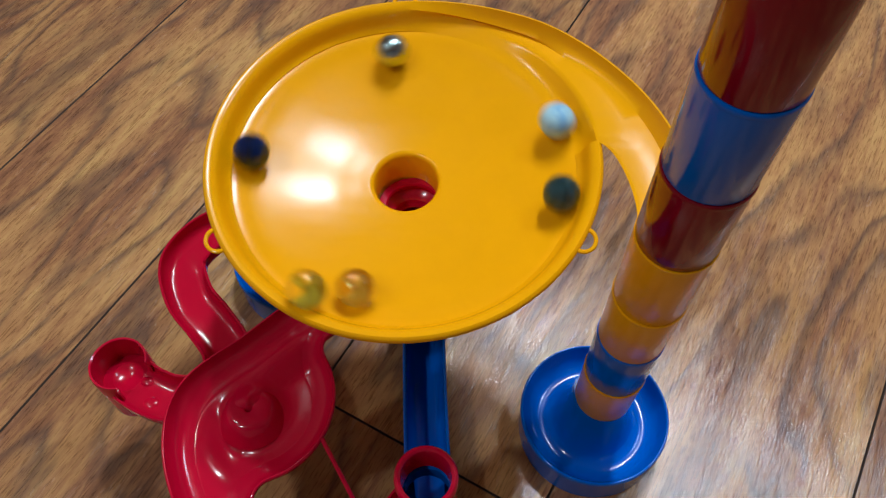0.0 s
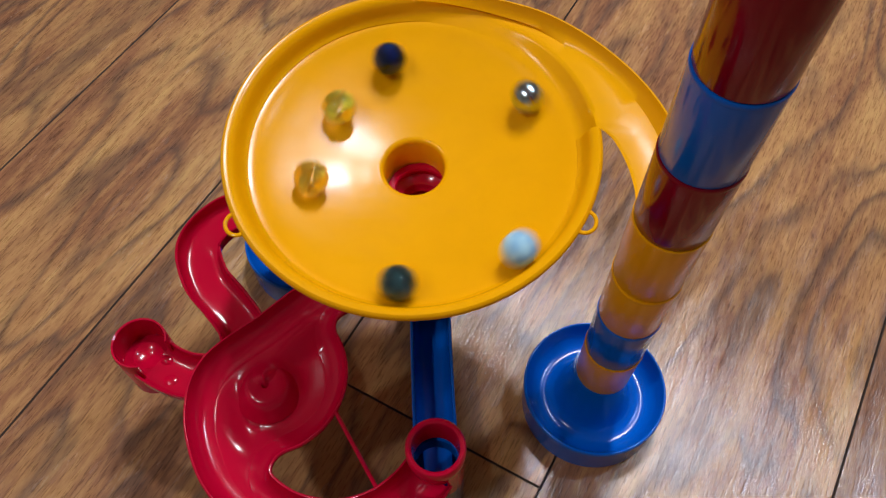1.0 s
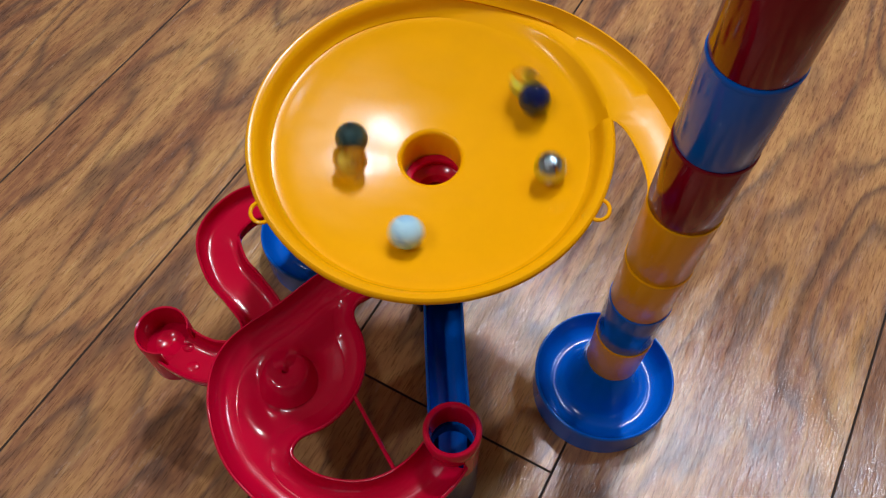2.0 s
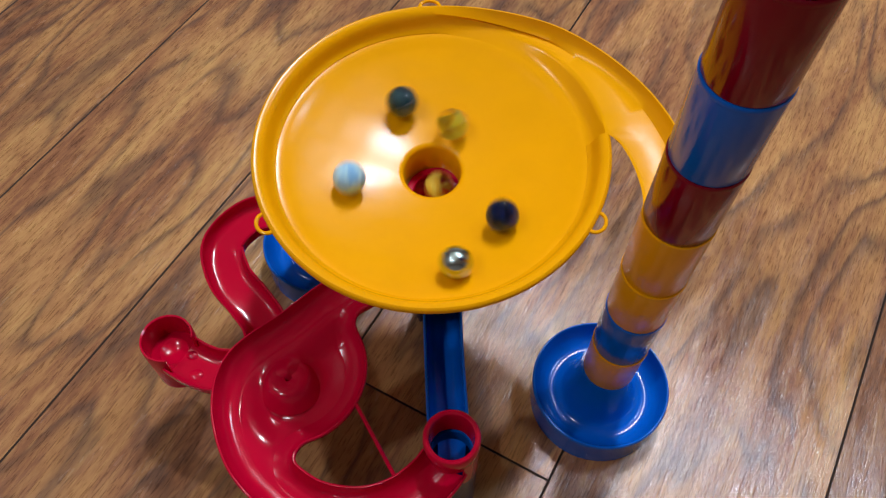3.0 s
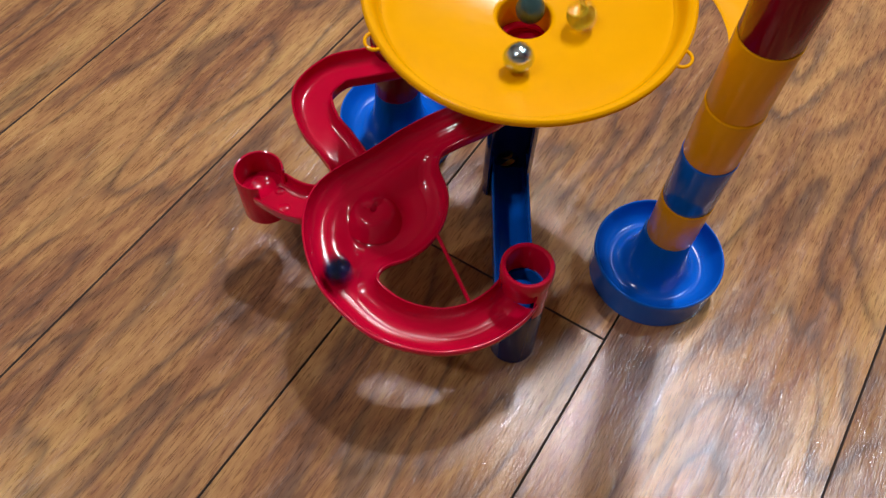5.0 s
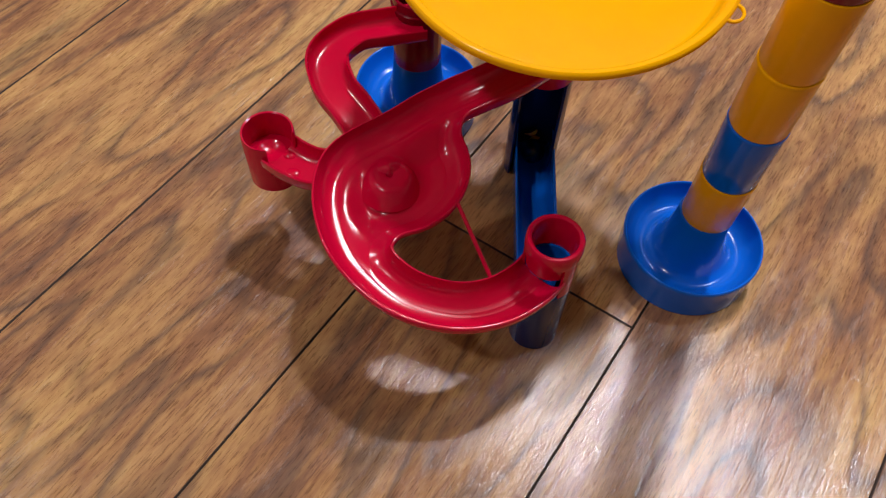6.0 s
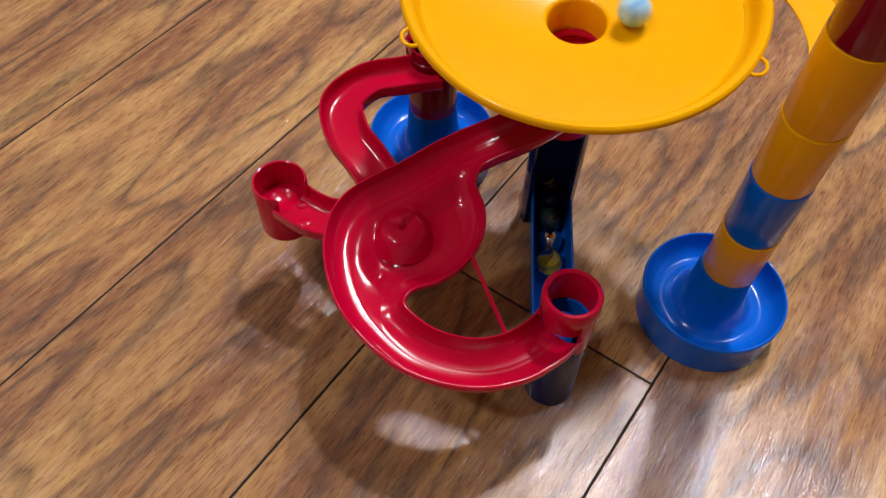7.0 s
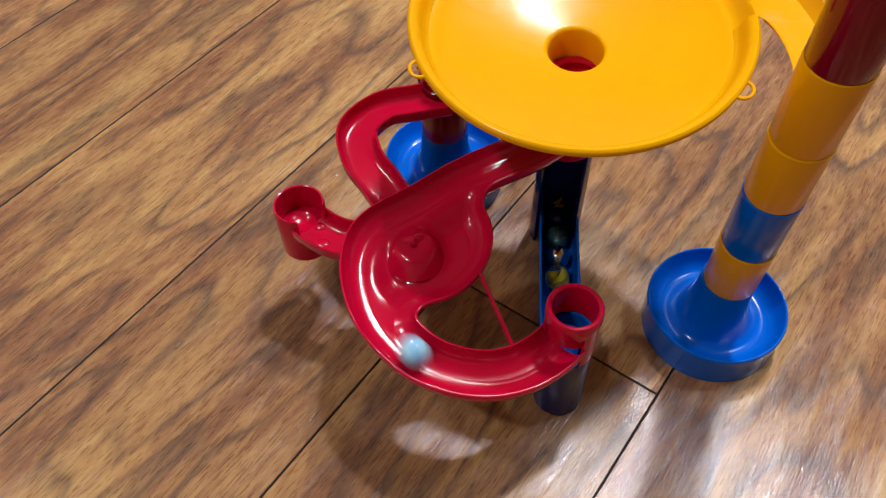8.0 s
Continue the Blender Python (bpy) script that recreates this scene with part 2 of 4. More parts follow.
# ---- tower base, repeated ----
def base_stand(x, y, rz, label):
    ob = thing("base_stand", pose(x, y, 0, 0, 0, rz), label, "toy part", "base stands")
    dish = [(0.0395, 0.0), (0.0408, 0.0008), (0.0412, 0.022), (0.0415, 0.0245), (0.0408, 0.0256), (0.0398, 0.0250), (0.0385, 0.0215), (0.036, 0.0165), (0.032, 0.0130), (0.027, 0.0125), (0.023, 0.0148), (0.0210, 0.0180), (0.0205, 0.0165), (0.028, 0.0105), (0.034, 0.0112), (0.0375, 0.016), (0.0388, 0.02), (0.0392, 0.0)]
    dish = dish[:3] + [tuple(r) for r in smooth_path(dish[3:12], 4)] + dish[12:]
    part("dish", lathe(dish, 96), BLUE, ob)
    stem = [(0.0212, 0.0176), (0.0195, 0.0215), (0.0172, 0.0310), (0.0160, 0.0400), (0.0154, 0.0500), (0.0135, 0.0500), (0.0135, 0.030), (0.0190, 0.0176)]
    part("stem", lathe(stem, 80), BLUE, ob)
    return ob


TOWER = (0.1322, 0.2325)
LEAN_Y = -0.068
base_stand(0.1307, 0.2290, 0, "shiny blue plastic dish stand on the floor under the tube tower")
base_stand(-0.0505, 0.328, 40, "shiny blue plastic dish stand on the floor under the red tube")

# ---- tall tower of tubes ----
lean = pose(0, 0, 0, math.degrees(math.atan(-LEAN_Y)), -0.6, 0)
RINGS = [0.0500, 0.0900, 0.1335, 0.1745, 0.2205, 0.2630, 0.3060, 0.3490, 0.3920]
COLOURS = [("yellow", YELLOW), ("blue", BLUE), ("yellow", YELLOW), (None, None), ("deep red", MAROON), ("blue", BLUE), ("deep red", MAROON), ("blue", BLUE)]
for (word, mat), z0, z1 in zip(COLOURS, RINGS, RINGS[1:]):
    if not word:
        continue
    h = z1 - z0
    tube = thing("tower_tube", pose(TOWER[0], TOWER[1], 0) @ lean @ pose(0, 0, z0), f"shiny {word} plastic tube section stacked in the tower", "toy tube", "tower tubes")
    wall = part("tube_wall", lathe([(0.0132, 0.0002), (0.0147, 0.0002), (0.0150, 0.0008), (0.0152, h - 0.0024), (0.0134, h - 0.0024)], 72), mat, tube)
    part("lip", lathe([(0.0134, h - 0.0023), (0.01525, h - 0.0023), (0.0154, h - 0.0012), (0.0153, h - 0.0004), (0.0150, h), (0.0136, h)], 72), mat, wall)

# ---- funnel ----
FUNNEL = pose(0.0272, 0.2797, 0.1866, 6.6, 0.2, 0)
funnel = thing("funnel_bowl", FUNNEL, "shiny yellow plastic round funnel bowl with a hole, on tubes", "toy funnel")
HOLE_R = 0.0145
INNER = [(HOLE_R, -0.0475), (HOLE_R, -0.0270), (HOLE_R + 0.0006, -0.0258), (HOLE_R + 0.0016, -0.0250), (0.0172, -0.0249), (0.022, -0.0243), (0.034, -0.0225), (0.048, -0.0195), (0.060, -0.0163), (0.068, -0.0138), (0.0735, -0.0116)]
INNER = INNER[:5] + [tuple(r) for r in smooth_path(INNER[5:] + [(0.0770, -0.0106)], 4)[:-1]]
PLAIN_RIM = [(0.0776, -0.0104), (0.0787, -0.0096), (0.0796, -0.0085), (0.0803, -0.0070), (0.0810, -0.0052), (0.0818, -0.0032), (0.0831, -0.0012), (0.0848, -0.0003), (0.0862, 0.0), (0.0873, -0.0006), (0.0879, -0.0018), (0.0877, -0.0034), (0.0862, -0.0050), (0.0822, -0.0088), (0.079, -0.0115)]
UNDER = [(0.0745, -0.0138), (0.068, -0.0158), (0.060, -0.0178), (0.034, -0.0234), (0.020, -0.0262), (0.0165, -0.0275), (0.0160, -0.0475)]


def ease(a, lo, hi):
    t = min(max((a - lo) / (hi - lo), 0.0), 1.0)
    return t * t * (3 - 2 * t)


def channel(a):
    """Entry channel at angle a: outer radius, height of its wall, height of its floor."""
    return (curve(a, (-26, -16, -8, 0, 5, 27, 48, 68, 100), (0.1290, 0.1255, 0.1218, 0.1172, 0.1143, 0.1035, 0.0963, 0.0917, 0.0880)),
            curve(a, (-26, 5, 27, 48, 68, 100), (0.0150, 0.0090, 0.0045, 0.0016, 0.0002, 0.0)),
            curve(a, (-26, 5, 27, 48, 68, 100), (0.0050, 0.0004, -0.0026, -0.0056, -0.0078, -0.0088)))


def bowl_profile(a):
    """Outline of the funnel at angle a: the entry channel lies outside the bowl's rim and runs out into its wall."""
    wide = 1.0 - ease(a, 48, 104)
    R, top, low = channel(a)
    drop = low + 0.0098
    mid = (0.0890 + R - 0.005) / 2
    chan = [(0.0776, -0.0102), (0.0806, -0.0098 + 0.20 * drop), (0.0827, -0.0098 + 0.72 * drop), (0.0841, low - 0.0006), (0.0858, low), (mid, low), (R - 0.0058, low + 0.0012), (R - 0.0024, top - 0.0036), (R - 0.0008, top), (R + 0.0005, top - 0.0006), (R + 0.0010, top - 0.0030), (R + 0.0002, min(low, top - 0.0045)), (R - 0.0045, low - 0.0018), (0.0880, low - 0.0018), (0.079, -0.0115)]
    rim = [(p[0] * (1 - wide) + q[0] * wide, p[1] * (1 - wide) + q[1] * wide) for p, q in zip(PLAIN_RIM, chan)]
    return INNER + [(x - 0.0014 * (1 - wide), z) for x, z in rim] + UNDER


bm = bmesh.new()
rings = []
for k in range(181):
    deg = 6.0 + 2.0 * k
    a = radians(deg)
    rings.append([bm.verts.new((r * math.cos(a), r * math.sin(a), z)) for r, z in bowl_profile(deg)])
for p, q in zip(rings, rings[1:]):
    for i in range(len(p)):
        bm.faces.new((p[i], p[(i + 1) % len(p)], q[(i + 1) % len(p)], q[i]))
# the entry channel runs on past the bowl to the tower's collar
last_row = rings[0][len(INNER) + 3:len(INNER) + 14]
for k in range(1, 17):
    deg = 6.0 - 1.9 * k
    near = curve(deg, (-26, -17, -11, -4.7, 1.8, 4.5, 6), (0.1052, 0.1025, 0.0990, 0.0948, 0.0900, 0.0868, 0.0841))
    R, top, low = channel(deg)
    a = radians(deg)
    row = [bm.verts.new((r * math.cos(a), r * math.sin(a), z)) for r, z in ((near, low - 0.0006), (near + 0.0017, low), ((near + R) / 2, low), (R - 0.0058, low + 0.0012), (R - 0.0024, top - 0.0036), (R - 0.0008, top), (R + 0.0005, top - 0.0006), (R + 0.0010, top - 0.0030), (R + 0.0002, low), (R - 0.0045, low - 0.0018), (near + 0.0014, low - 0.0030))]
    for i in range(11):
        bm.faces.new((last_row[i], last_row[(i + 1) % 11], row[(i + 1) % 11], row[i]))
    last_row = row
bm.faces.new(last_row)
bmesh.ops.remove_doubles(bm, verts=bm.verts, dist=0.00002)
part("bowl", bm, YELLOW, funnel)
TO_FUNNEL = FUNNEL.inverted()


collar_at = TO_FUNNEL @ pose(TOWER[0], TOWER[1], 0) @ lean @ pose(0, 0, RINGS[3])
ch = RINGS[4] - RINGS[3]
bm = lathe([(0.0132, 0.0002), (0.0147, 0.0002), (0.0150, 0.0008), (0.0152, ch - 0.003), (0.0153, ch - 0.002), (0.0153, ch - 0.0004), (0.0150, ch), (0.0136, ch), (0.0134, ch - 0.004)], 72)
bmesh.ops.transform(bm, matrix=collar_at, verts=bm.verts)
part("collar", bm, YELLOW, funnel)
for a in (211.3, 333.0, 93.0):
    c = (0.0864 * math.cos(radians(a)), 0.0864 * math.sin(radians(a)))
    bm = torus_arc(bmesh.new(), (0, 0, 0), 0.0046, 0.0009, -105, 105, 22, 8, 1.15)
    bmesh.ops.transform(bm, matrix=pose(c[0], c[1], -0.002, 0, 0, a), verts=bm.verts)
    part("hanging_loop", bm, YELLOW, funnel)

# ---- column under the funnel and its catch channel ----
COL = (0.0300, 0.2900)
col_lean = pose(COL[0], COL[1], 0, 4.0, 0, 0)
column = thing("column_tube", col_lean, "dark blue plastic half tube, partly darkened for shade, open in front, under the funnel", "toy tube")
part("tube_wall", lathe([(0.0146, -0.0002), (0.0164, -0.0002), (0.0163, 0.0934), (0.0158, 0.0940), (0.0146, 0.0940)], 64, a0=-38, a1=218), SHADED_NAVY, column)

catcher = thing("catch_channel", pose(0, 0, 0), "blue plastic open channel on the floor holding stopped marbles", "toy track")
run = smooth_path([(0.0405, 0.1640, 0.0330), (0.0390, 0.1900, 0.0325), (0.0355, 0.2300, 0.0310), (0.0325, 0.2700, 0.0300), (0.0297, 0.3150, 0.0295)], 8)
part("channel", sweep(run, lambda r: trough(0.0124, 0.0255, 0.0015, 1, 1, 18, 0.45)), BLUE, catcher)
part("end_stop", lathe([(0.0, 0.0), (0.0122, 0.0), (0.0122, 0.029), (0.0, 0.029)], 24, (0.0297, 0.3150, 0.002), 0, 180), BLUE, catcher)

# ---- spiral track ----
PIPE = (0.0410, 0.1672)
spiral = thing("spiral_track", pose(0, 0, 0), "shiny red plastic curling marble track with a round tray", "toy track")
LANE = [(0.0300, 0.2680, 0.1260, 1, 1), (0.0100, 0.2530, 0.1185, 1, 1), (-0.0110, 0.2445, 0.1095, 1, 1), (-0.0170, 0.2417, 0.1074, 0.55, 1), (-0.0230, 0.2378, 0.1057, 0.0, 0.95), (-0.0290, 0.2335, 0.1045, 0.0, 0.75), (-0.0440, 0.2205, 0.1015, 0.0, 0.2), (-0.0665, 0.2025, 0.0970, 0.0, 0.15), (-0.0700, 0.1830, 0.0935, 0.0, 0.15), (-0.0620, 0.1610, 0.0895, 0.0, 0.3), (-0.0490, 0.1465, 0.0860, 0.2, 1), (-0.0290, 0.1345, 0.0820, 1, 1), (-0.0045, 0.1325, 0.0780, 1, 1), (0.0160, 0.1395, 0.0755, 1, 1), (0.0310, 0.1520, 0.0745, 1, 1), (0.0385, 0.1625, 0.0740, 1, 1)]
lane = smooth_path(LANE, 10)
TRAY = (-0.0465, 0.1985)
DISC, DISC_R, FILL, FILL_R = (-0.0430, 0.2025), 0.0370, (-0.0515, 0.1610), 0.0118
LANE_W = 0.0122
first, last = np.array(lane[0][:3]), np.array(lane[-1][:3])
MID = np.array([first + (first - np.array(lane[4][:3])) * 0.9] + [r[:3] for r in lane] + [last + (last - np.array(lane[-5][:3])) * 0.9])
T_ANG = (0, 10, 53, 70, 94, 180, 246, 262, 277, 308, 337, 360)
T_RIM = (0.0925, 0.0930, 0.0955, 0.0965, 0.0965, 0.0950, 0.0870, 0.0855, 0.0850, 0.0865, 0.0900, 0.0925)
V_ANG = (0, 53, 100, 130, 163, 203, 237, 262, 308, 360)
VALLEY = (0.0795, 0.0820, 0.0850, 0.0845, 0.0825, 0.0790, 0.0765, 0.0755, 0.0770, 0.0795)


def step(a, lo, hi):
    t = np.clip((a - lo) / (hi - lo), 0, 1)
    return t * t * (3 - 2 * t)


def nearest(x, y):
    """Distance to the lane's middle line, the height of its rim there, and how far along it lies."""
    a, b = MID[:-1, :2], MID[1:, :2]
    d = b - a
    p = np.stack([x, y], -1)[:, None, :]
    u = np.clip(((p - a) * d).sum(-1) / (d * d).sum(-1), 0, 1)
    q = a + u[..., None] * d
    dist = np.sqrt(((p - q) ** 2).sum(-1))
    i = dist.argmin(1)
    k = np.arange(len(x))
    z = MID[i, 2] + u[k, i] * (MID[i + 1, 2] - MID[i, 2])
    rel = p[:, 0] - a[i]
    left = d[i, 0] * rel[:, 1] - d[i, 1] * rel[:, 0]
    return dist[k, i], z, i + u[k, i], left


def blend(a, b, k):
    """Union of two outlines with a rounded join."""
    h = np.clip(0.5 + 0.5 * (b - a) / k, 0, 1)
    return b * (1 - h) + a * h - k * h * (1 - h)


def plan(x, y):
    """Signed distances in plan: whole outline (rounded where lane and tray meet), lane, tray."""
    dist, z, along, left = nearest(x, y)
    a = dist - LANE_W
    b = np.hypot(x - DISC[0], y - DISC[1]) - DISC_R
    b = blend(b, np.hypot(x - FILL[0], y - FILL[1]) - FILL_R, 0.010)
    b = np.where(left < 0, np.maximum(b, dist - 0.0055), b)
    return blend(a, b, 0.0045), a, b, z, along


def surface(x, y):
    """Height of the moulded floor and of the rim next to it."""
    d, a, b, z, along = plan(x, y)
    lane_floor = z - 0.0112
    ang = np.degrees(np.arctan2(y - TRAY[1], x - TRAY[0])) % 360
    r = np.hypot(x - TRAY[0], y - TRAY[1])
    v = np.interp(ang, V_ANG, VALLEY)
    dish = v + 0.0078 * np.exp(-(r / 0.0140) ** 4) + 0.0030 * step(r, 0.018, 0.040)
    w = 1 - step(a, -0.0120, 0.0035)
    w = 1 - (1 - w) * (1 - step(b, -0.004, 0.004))
    floor_z = dish + (lane_floor - dish) * w
    g = step(b - a, -0.005, 0.006)
    rim = np.interp(ang, T_ANG, T_RIM)
    return d, floor_z, rim + (z - rim) * g, along


# outline of the moulding, walked round in plan
cell = 0.0010
gx, gy = np.arange(-0.100, 0.072, cell), np.arange(0.108, 0.300, cell)
GX, GY = np.meshgrid(gx, gy, indexing="ij")
D = plan(GX.ravel(), GY.ravel())[0].reshape(GX.shape)
links = {}
for i in range(len(gx) - 1):
    for j in range(len(gy) - 1):
        c = [(i, j), (i + 1, j), (i + 1, j + 1), (i, j + 1)]
        inside = [D[q] < 0 for q in c]
        if all(inside) or not any(inside):
            continue
        ends = [tuple(sorted((c[k], c[(k + 1) % 4]))) for k in range(4) if inside[k] != inside[(k + 1) % 4]]
        for e, f in zip(ends[::2], ends[1::2]):
            links.setdefault(e, []).append(f)
            links.setdefault(f, []).append(e)
loops = []
while links:
    e = next(iter(links))
    loop = []
    while e in links:
        loop.append(e)
        nxt = links.pop(e)
        e = next((f for f in nxt if f in links), None)
    loops.append(loop)
loop = max(loops, key=len)
edge = []
for p, q in loop:
    f = D[p] / (D[p] - D[q])
    edge.append((gx[p[0]] + f * (gx[q[0]] - gx[p[0]]), gy[p[1]] + f * (gy[q[1]] - gy[p[1]])))
edge = np.array(edge + edge[:1])
length = np.concatenate([[0], np.cumsum(np.hypot(*np.diff(edge, axis=0).T))])
even = np.linspace(0, length[-1], int(length[-1] / 0.0011))[:-1]
edge = np.stack([np.interp(even, length, edge[:, k]) for k in (0, 1)], -1)
for k in range(6):
    edge = 0.5 * edge + 0.25 * (np.roll(edge, 1, 0) + np.roll(edge, -1, 0))
tangent = np.roll(edge, -3, 0) - np.roll(edge, 3, 0)
normal = np.stack([-tangent[:, 1], tangent[:, 0]], -1) / np.hypot(*tangent.T)[:, None]
probe = edge + normal * 0.002
normal *= np.where(plan(probe[:, 0], probe[:, 1])[0] < 0, 1, -1)[:, None]
S0, S1 = 1.0, len(MID) - 2.0
WALL = 0.0110
inner = [(WALL * f, 1 - math.sqrt(max(1 - (1 - f) ** 2.3, 0))) for f in (1.0, 0.8, 0.62, 0.46, 0.32, 0.2, 0.11, 0.05, 0.015)]


def eased(a, times):
    """Even out values round the outline."""
    for k in range(times):
        a = 0.5 * a + 0.25 * (np.roll(a, 1, 0) + np.roll(a, -1, 0))
    return a


normal = eased(normal, 6)
normal /= np.hypot(*normal.T)[:, None]
rim_z, along = surface(*(edge + normal * 0.0012).T)[2:]
floor_e = surface(*(edge + normal * WALL).T)[1]
rim_z = eased(np.maximum(rim_z, floor_e + 0.0040), 10)
low_e = eased(surface(*(edge + normal * 0.0045).T)[1], 4)
low_e = np.minimum(low_e, rim_z - 0.003)
rings = []
for off, up in inner:
    w = step(off, 0.0045, WALL)
    f = low_e + (surface(*(edge + normal * off).T)[1] - low_e) * w
    rings.append(np.column_stack([edge + normal * off, f + (rim_z - f) * up]))
for off, drop in ((-0.0003, -0.0003), (-0.0010, -0.0003), (-0.0015, 0.0004), (-0.0014, 0.0026)):
    rings.append(np.column_stack([edge + normal * off, rim_z - drop]))
for off, up in ((-0.0006, 0.45), (0.0010, 0.15), (0.0035, -0.08), (WALL, -0.14)):
    rings.append(np.column_stack([edge + normal * off, low_e + (rim_z - low_e) * up]))
bm = bmesh.new()
rows = [[bm.verts.new(p) for p in r] for r in rings]
count = len(edge)
for p, q in zip(rows, rows[1:]):
    for i in range(count):
        j = (i + 1) % count
        if S0 < along[i] < S1 and S0 < along[j] < S1:
            bm.faces.new((p[i], p[j], q[j], q[i]))
bmesh.ops.delete(bm, geom=[v for v in bm.verts if not v.link_faces], context="VERTS")
part("rim_wall", bm, RED, spiral, smooth=70)
flat = np.stack([GX.ravel(), GY.ravel()], -1)
d = -np.min(np.stack([np.hypot(*(flat - q).T) for q in edge[::2]]), 0)
d[D.ravel() > 0] = 1.0
_, floor_z, _, far = surface(*flat.T)
floor_z = (floor_z - 0.0005 * (1 - step(-d, WALL * 0.86, WALL))).reshape(GX.shape)
keep = ((d < -WALL * 0.66) & (far > S0) & (far < S1)).reshape(GX.shape)
bm = bmesh.new()
verts = {}
for drop in (0.0, 0.0016):
    for i in range(len(gx) - 1):
        for j in range(len(gy) - 1):
            c = [(i, j), (i + 1, j), (i + 1, j + 1), (i, j + 1)]
            if all(keep[q] for q in c):
                for q in c:
                    if (q, drop) not in verts:
                        verts[q, drop] = bm.verts.new((gx[q[0]], gy[q[1]], floor_z[q] - drop))
                bm.faces.new([verts[q, drop] for q in c])
tray = part("tray", bm, RED, spiral, smooth=180)
part("knob", lathe([(0.0001, 0.0850), (0.0018, 0.0851), (0.0019, 0.0889), (0.0024, 0.0892), (0.0080, 0.0892), (0.0102, 0.0886), (0.0118, 0.0872), (0.0134, 0.0848), (0.0152, 0.0820), (0.0172, 0.0790), (0.0120, 0.0780), (0.0001, 0.0780)], 64, (TRAY[0], TRAY[1], 0)), RED, tray, smooth=50)
part("strut", rod(bmesh.new(), (-0.0092, 0.1850, 0.0895), (0.0118, 0.1535, 0.0735), 0.0011), RED, spiral)
ring = lathe([(0.0114, -0.0100), (0.0126, -0.0100), (0.0128, 0.0), (0.0143, 0.0), (0.0148, 0.004), (0.0147, 0.0095), (0.0139, 0.0106), (0.0128, 0.0108), (0.0118, 0.0100), (0.0114, 0.008)], 64, (PIPE[0], PIPE[1], 0.0850))
part("collar_ring", ring, RED, spiral)
part("collar_wall", lathe([(0.0128, 0.0), (0.0143, 0.0), (0.0143, 0.0275), (0.0128, 0.0275)], 64, (PIPE[0], PIPE[1], 0.0580), -62, 182), RED, spiral)
column_collar = part("column_collar", lathe([(0.0150, 0.0945), (0.0168, 0.0945), (0.0168, 0.1430), (0.0162, 0.1440), (0.0128, 0.1440), (0.0124, 0.1425), (0.0150, 0.1390)], 64, (0.0296, 0.2825, 0)), RED, spiral)
part("collar_dish", lathe([(0.0088, 0.1300), (0.0149, 0.1330), (0.0149, 0.1370), (0.0120, 0.1355), (0.0104, 0.1340), (0.0098, 0.1310)], 48, (0.0296, 0.2825, 0)), RED, column_collar)
part("collar_floor", lathe([(0.0002, 0.1080), (0.0149, 0.1080), (0.0149, 0.1190), (0.0080, 0.1145), (0.0002, 0.1130)], 48, (0.0296, 0.2825, 0)), RED, column_collar)

pipe = thing("drop_pipe", pose(PIPE[0], PIPE[1], 0), "dark blue plastic tube, partly darkened for shade, on the floor under the red collar", "toy tube")
part("tube_wall", lathe(tube_outline(0.0141, 0.0, 0.0575), 56, a0=128, a1=412), SHADED_NAVY, pipe)
part("liner", lathe([(0.0112, 0.0), (0.0126, 0.0), (0.0126, 0.0110), (0.0112, 0.0110)], 56, (0, 0, 0.0602), -50, 170), BLUE, pipe)

# ---- curved side track with its cup, and the short red tube ----
side = thing("curved_track", pose(0, 0, 0), "red plastic winding open track ending in a cup, unused", "toy track")
BEND = [(-0.0440, 0.3080, 0.1000), (-0.0640, 0.3015, 0.0990), (-0.0835, 0.2960, 0.0960), (-0.0955, 0.2800, 0.0920), (-0.0890, 0.2600, 0.0890), (-0.0760, 0.2460, 0.0860), (-0.0655, 0.2330, 0.0820), (-0.0640, 0.2180, 0.0800), (-0.0740, 0.2080, 0.0795), (-0.0890, 0.2065, 0.0790), (-0.1010, 0.2100, 0.0790), (-0.1120, 0.2160, 0.0790)]
bend = smooth_path(BEND, 10)
winding_lane = part("winding_lane", sweep(bend, lambda r: trough(0.0126, 0.0108, 0.0014, 1, 1, 22, 0.52)), RED, side)
CUP = (-0.1180, 0.2215)
part("cup_wall", lathe([(0.0130, 0.0), (0.0146, 0.0), (0.0148, 0.0335), (0.0143, 0.0350), (0.0134, 0.0345)], 64, (CUP[0], CUP[1], 0.0500), 5, 282), RED, side)
part("cup_floor", lathe([(0.0002, 0.0), (0.0140, 0.0), (0.0140, 0.0015), (0.0080, 0.0035), (0.0050, 0.0015), (0.0002, 0.0010)], 48, (CUP[0], CUP[1], 0.0650)), RED, side)
part("cup_skirt", lathe(tube_outline(0.0146, 0.0, 0.0150), 64, (CUP[0], CUP[1], 0.0490)), RED, side)
for x, y, z, w, h in ((-0.1065, 0.2185, 0.0684, 0.0042, 0.0026), (-0.1020, 0.2068, 0.0684, 0.0050, 0.0022)):
    bm = bmesh.new()
    bmesh.ops.create_uvsphere(bm, u_segments=20, v_segments=10, radius=1.0, matrix=Matrix.LocRotScale((x, y, z), None, (w, w * 0.8, h)))
    part("floor_bump", bm, RED, winding_lane, smooth=180)
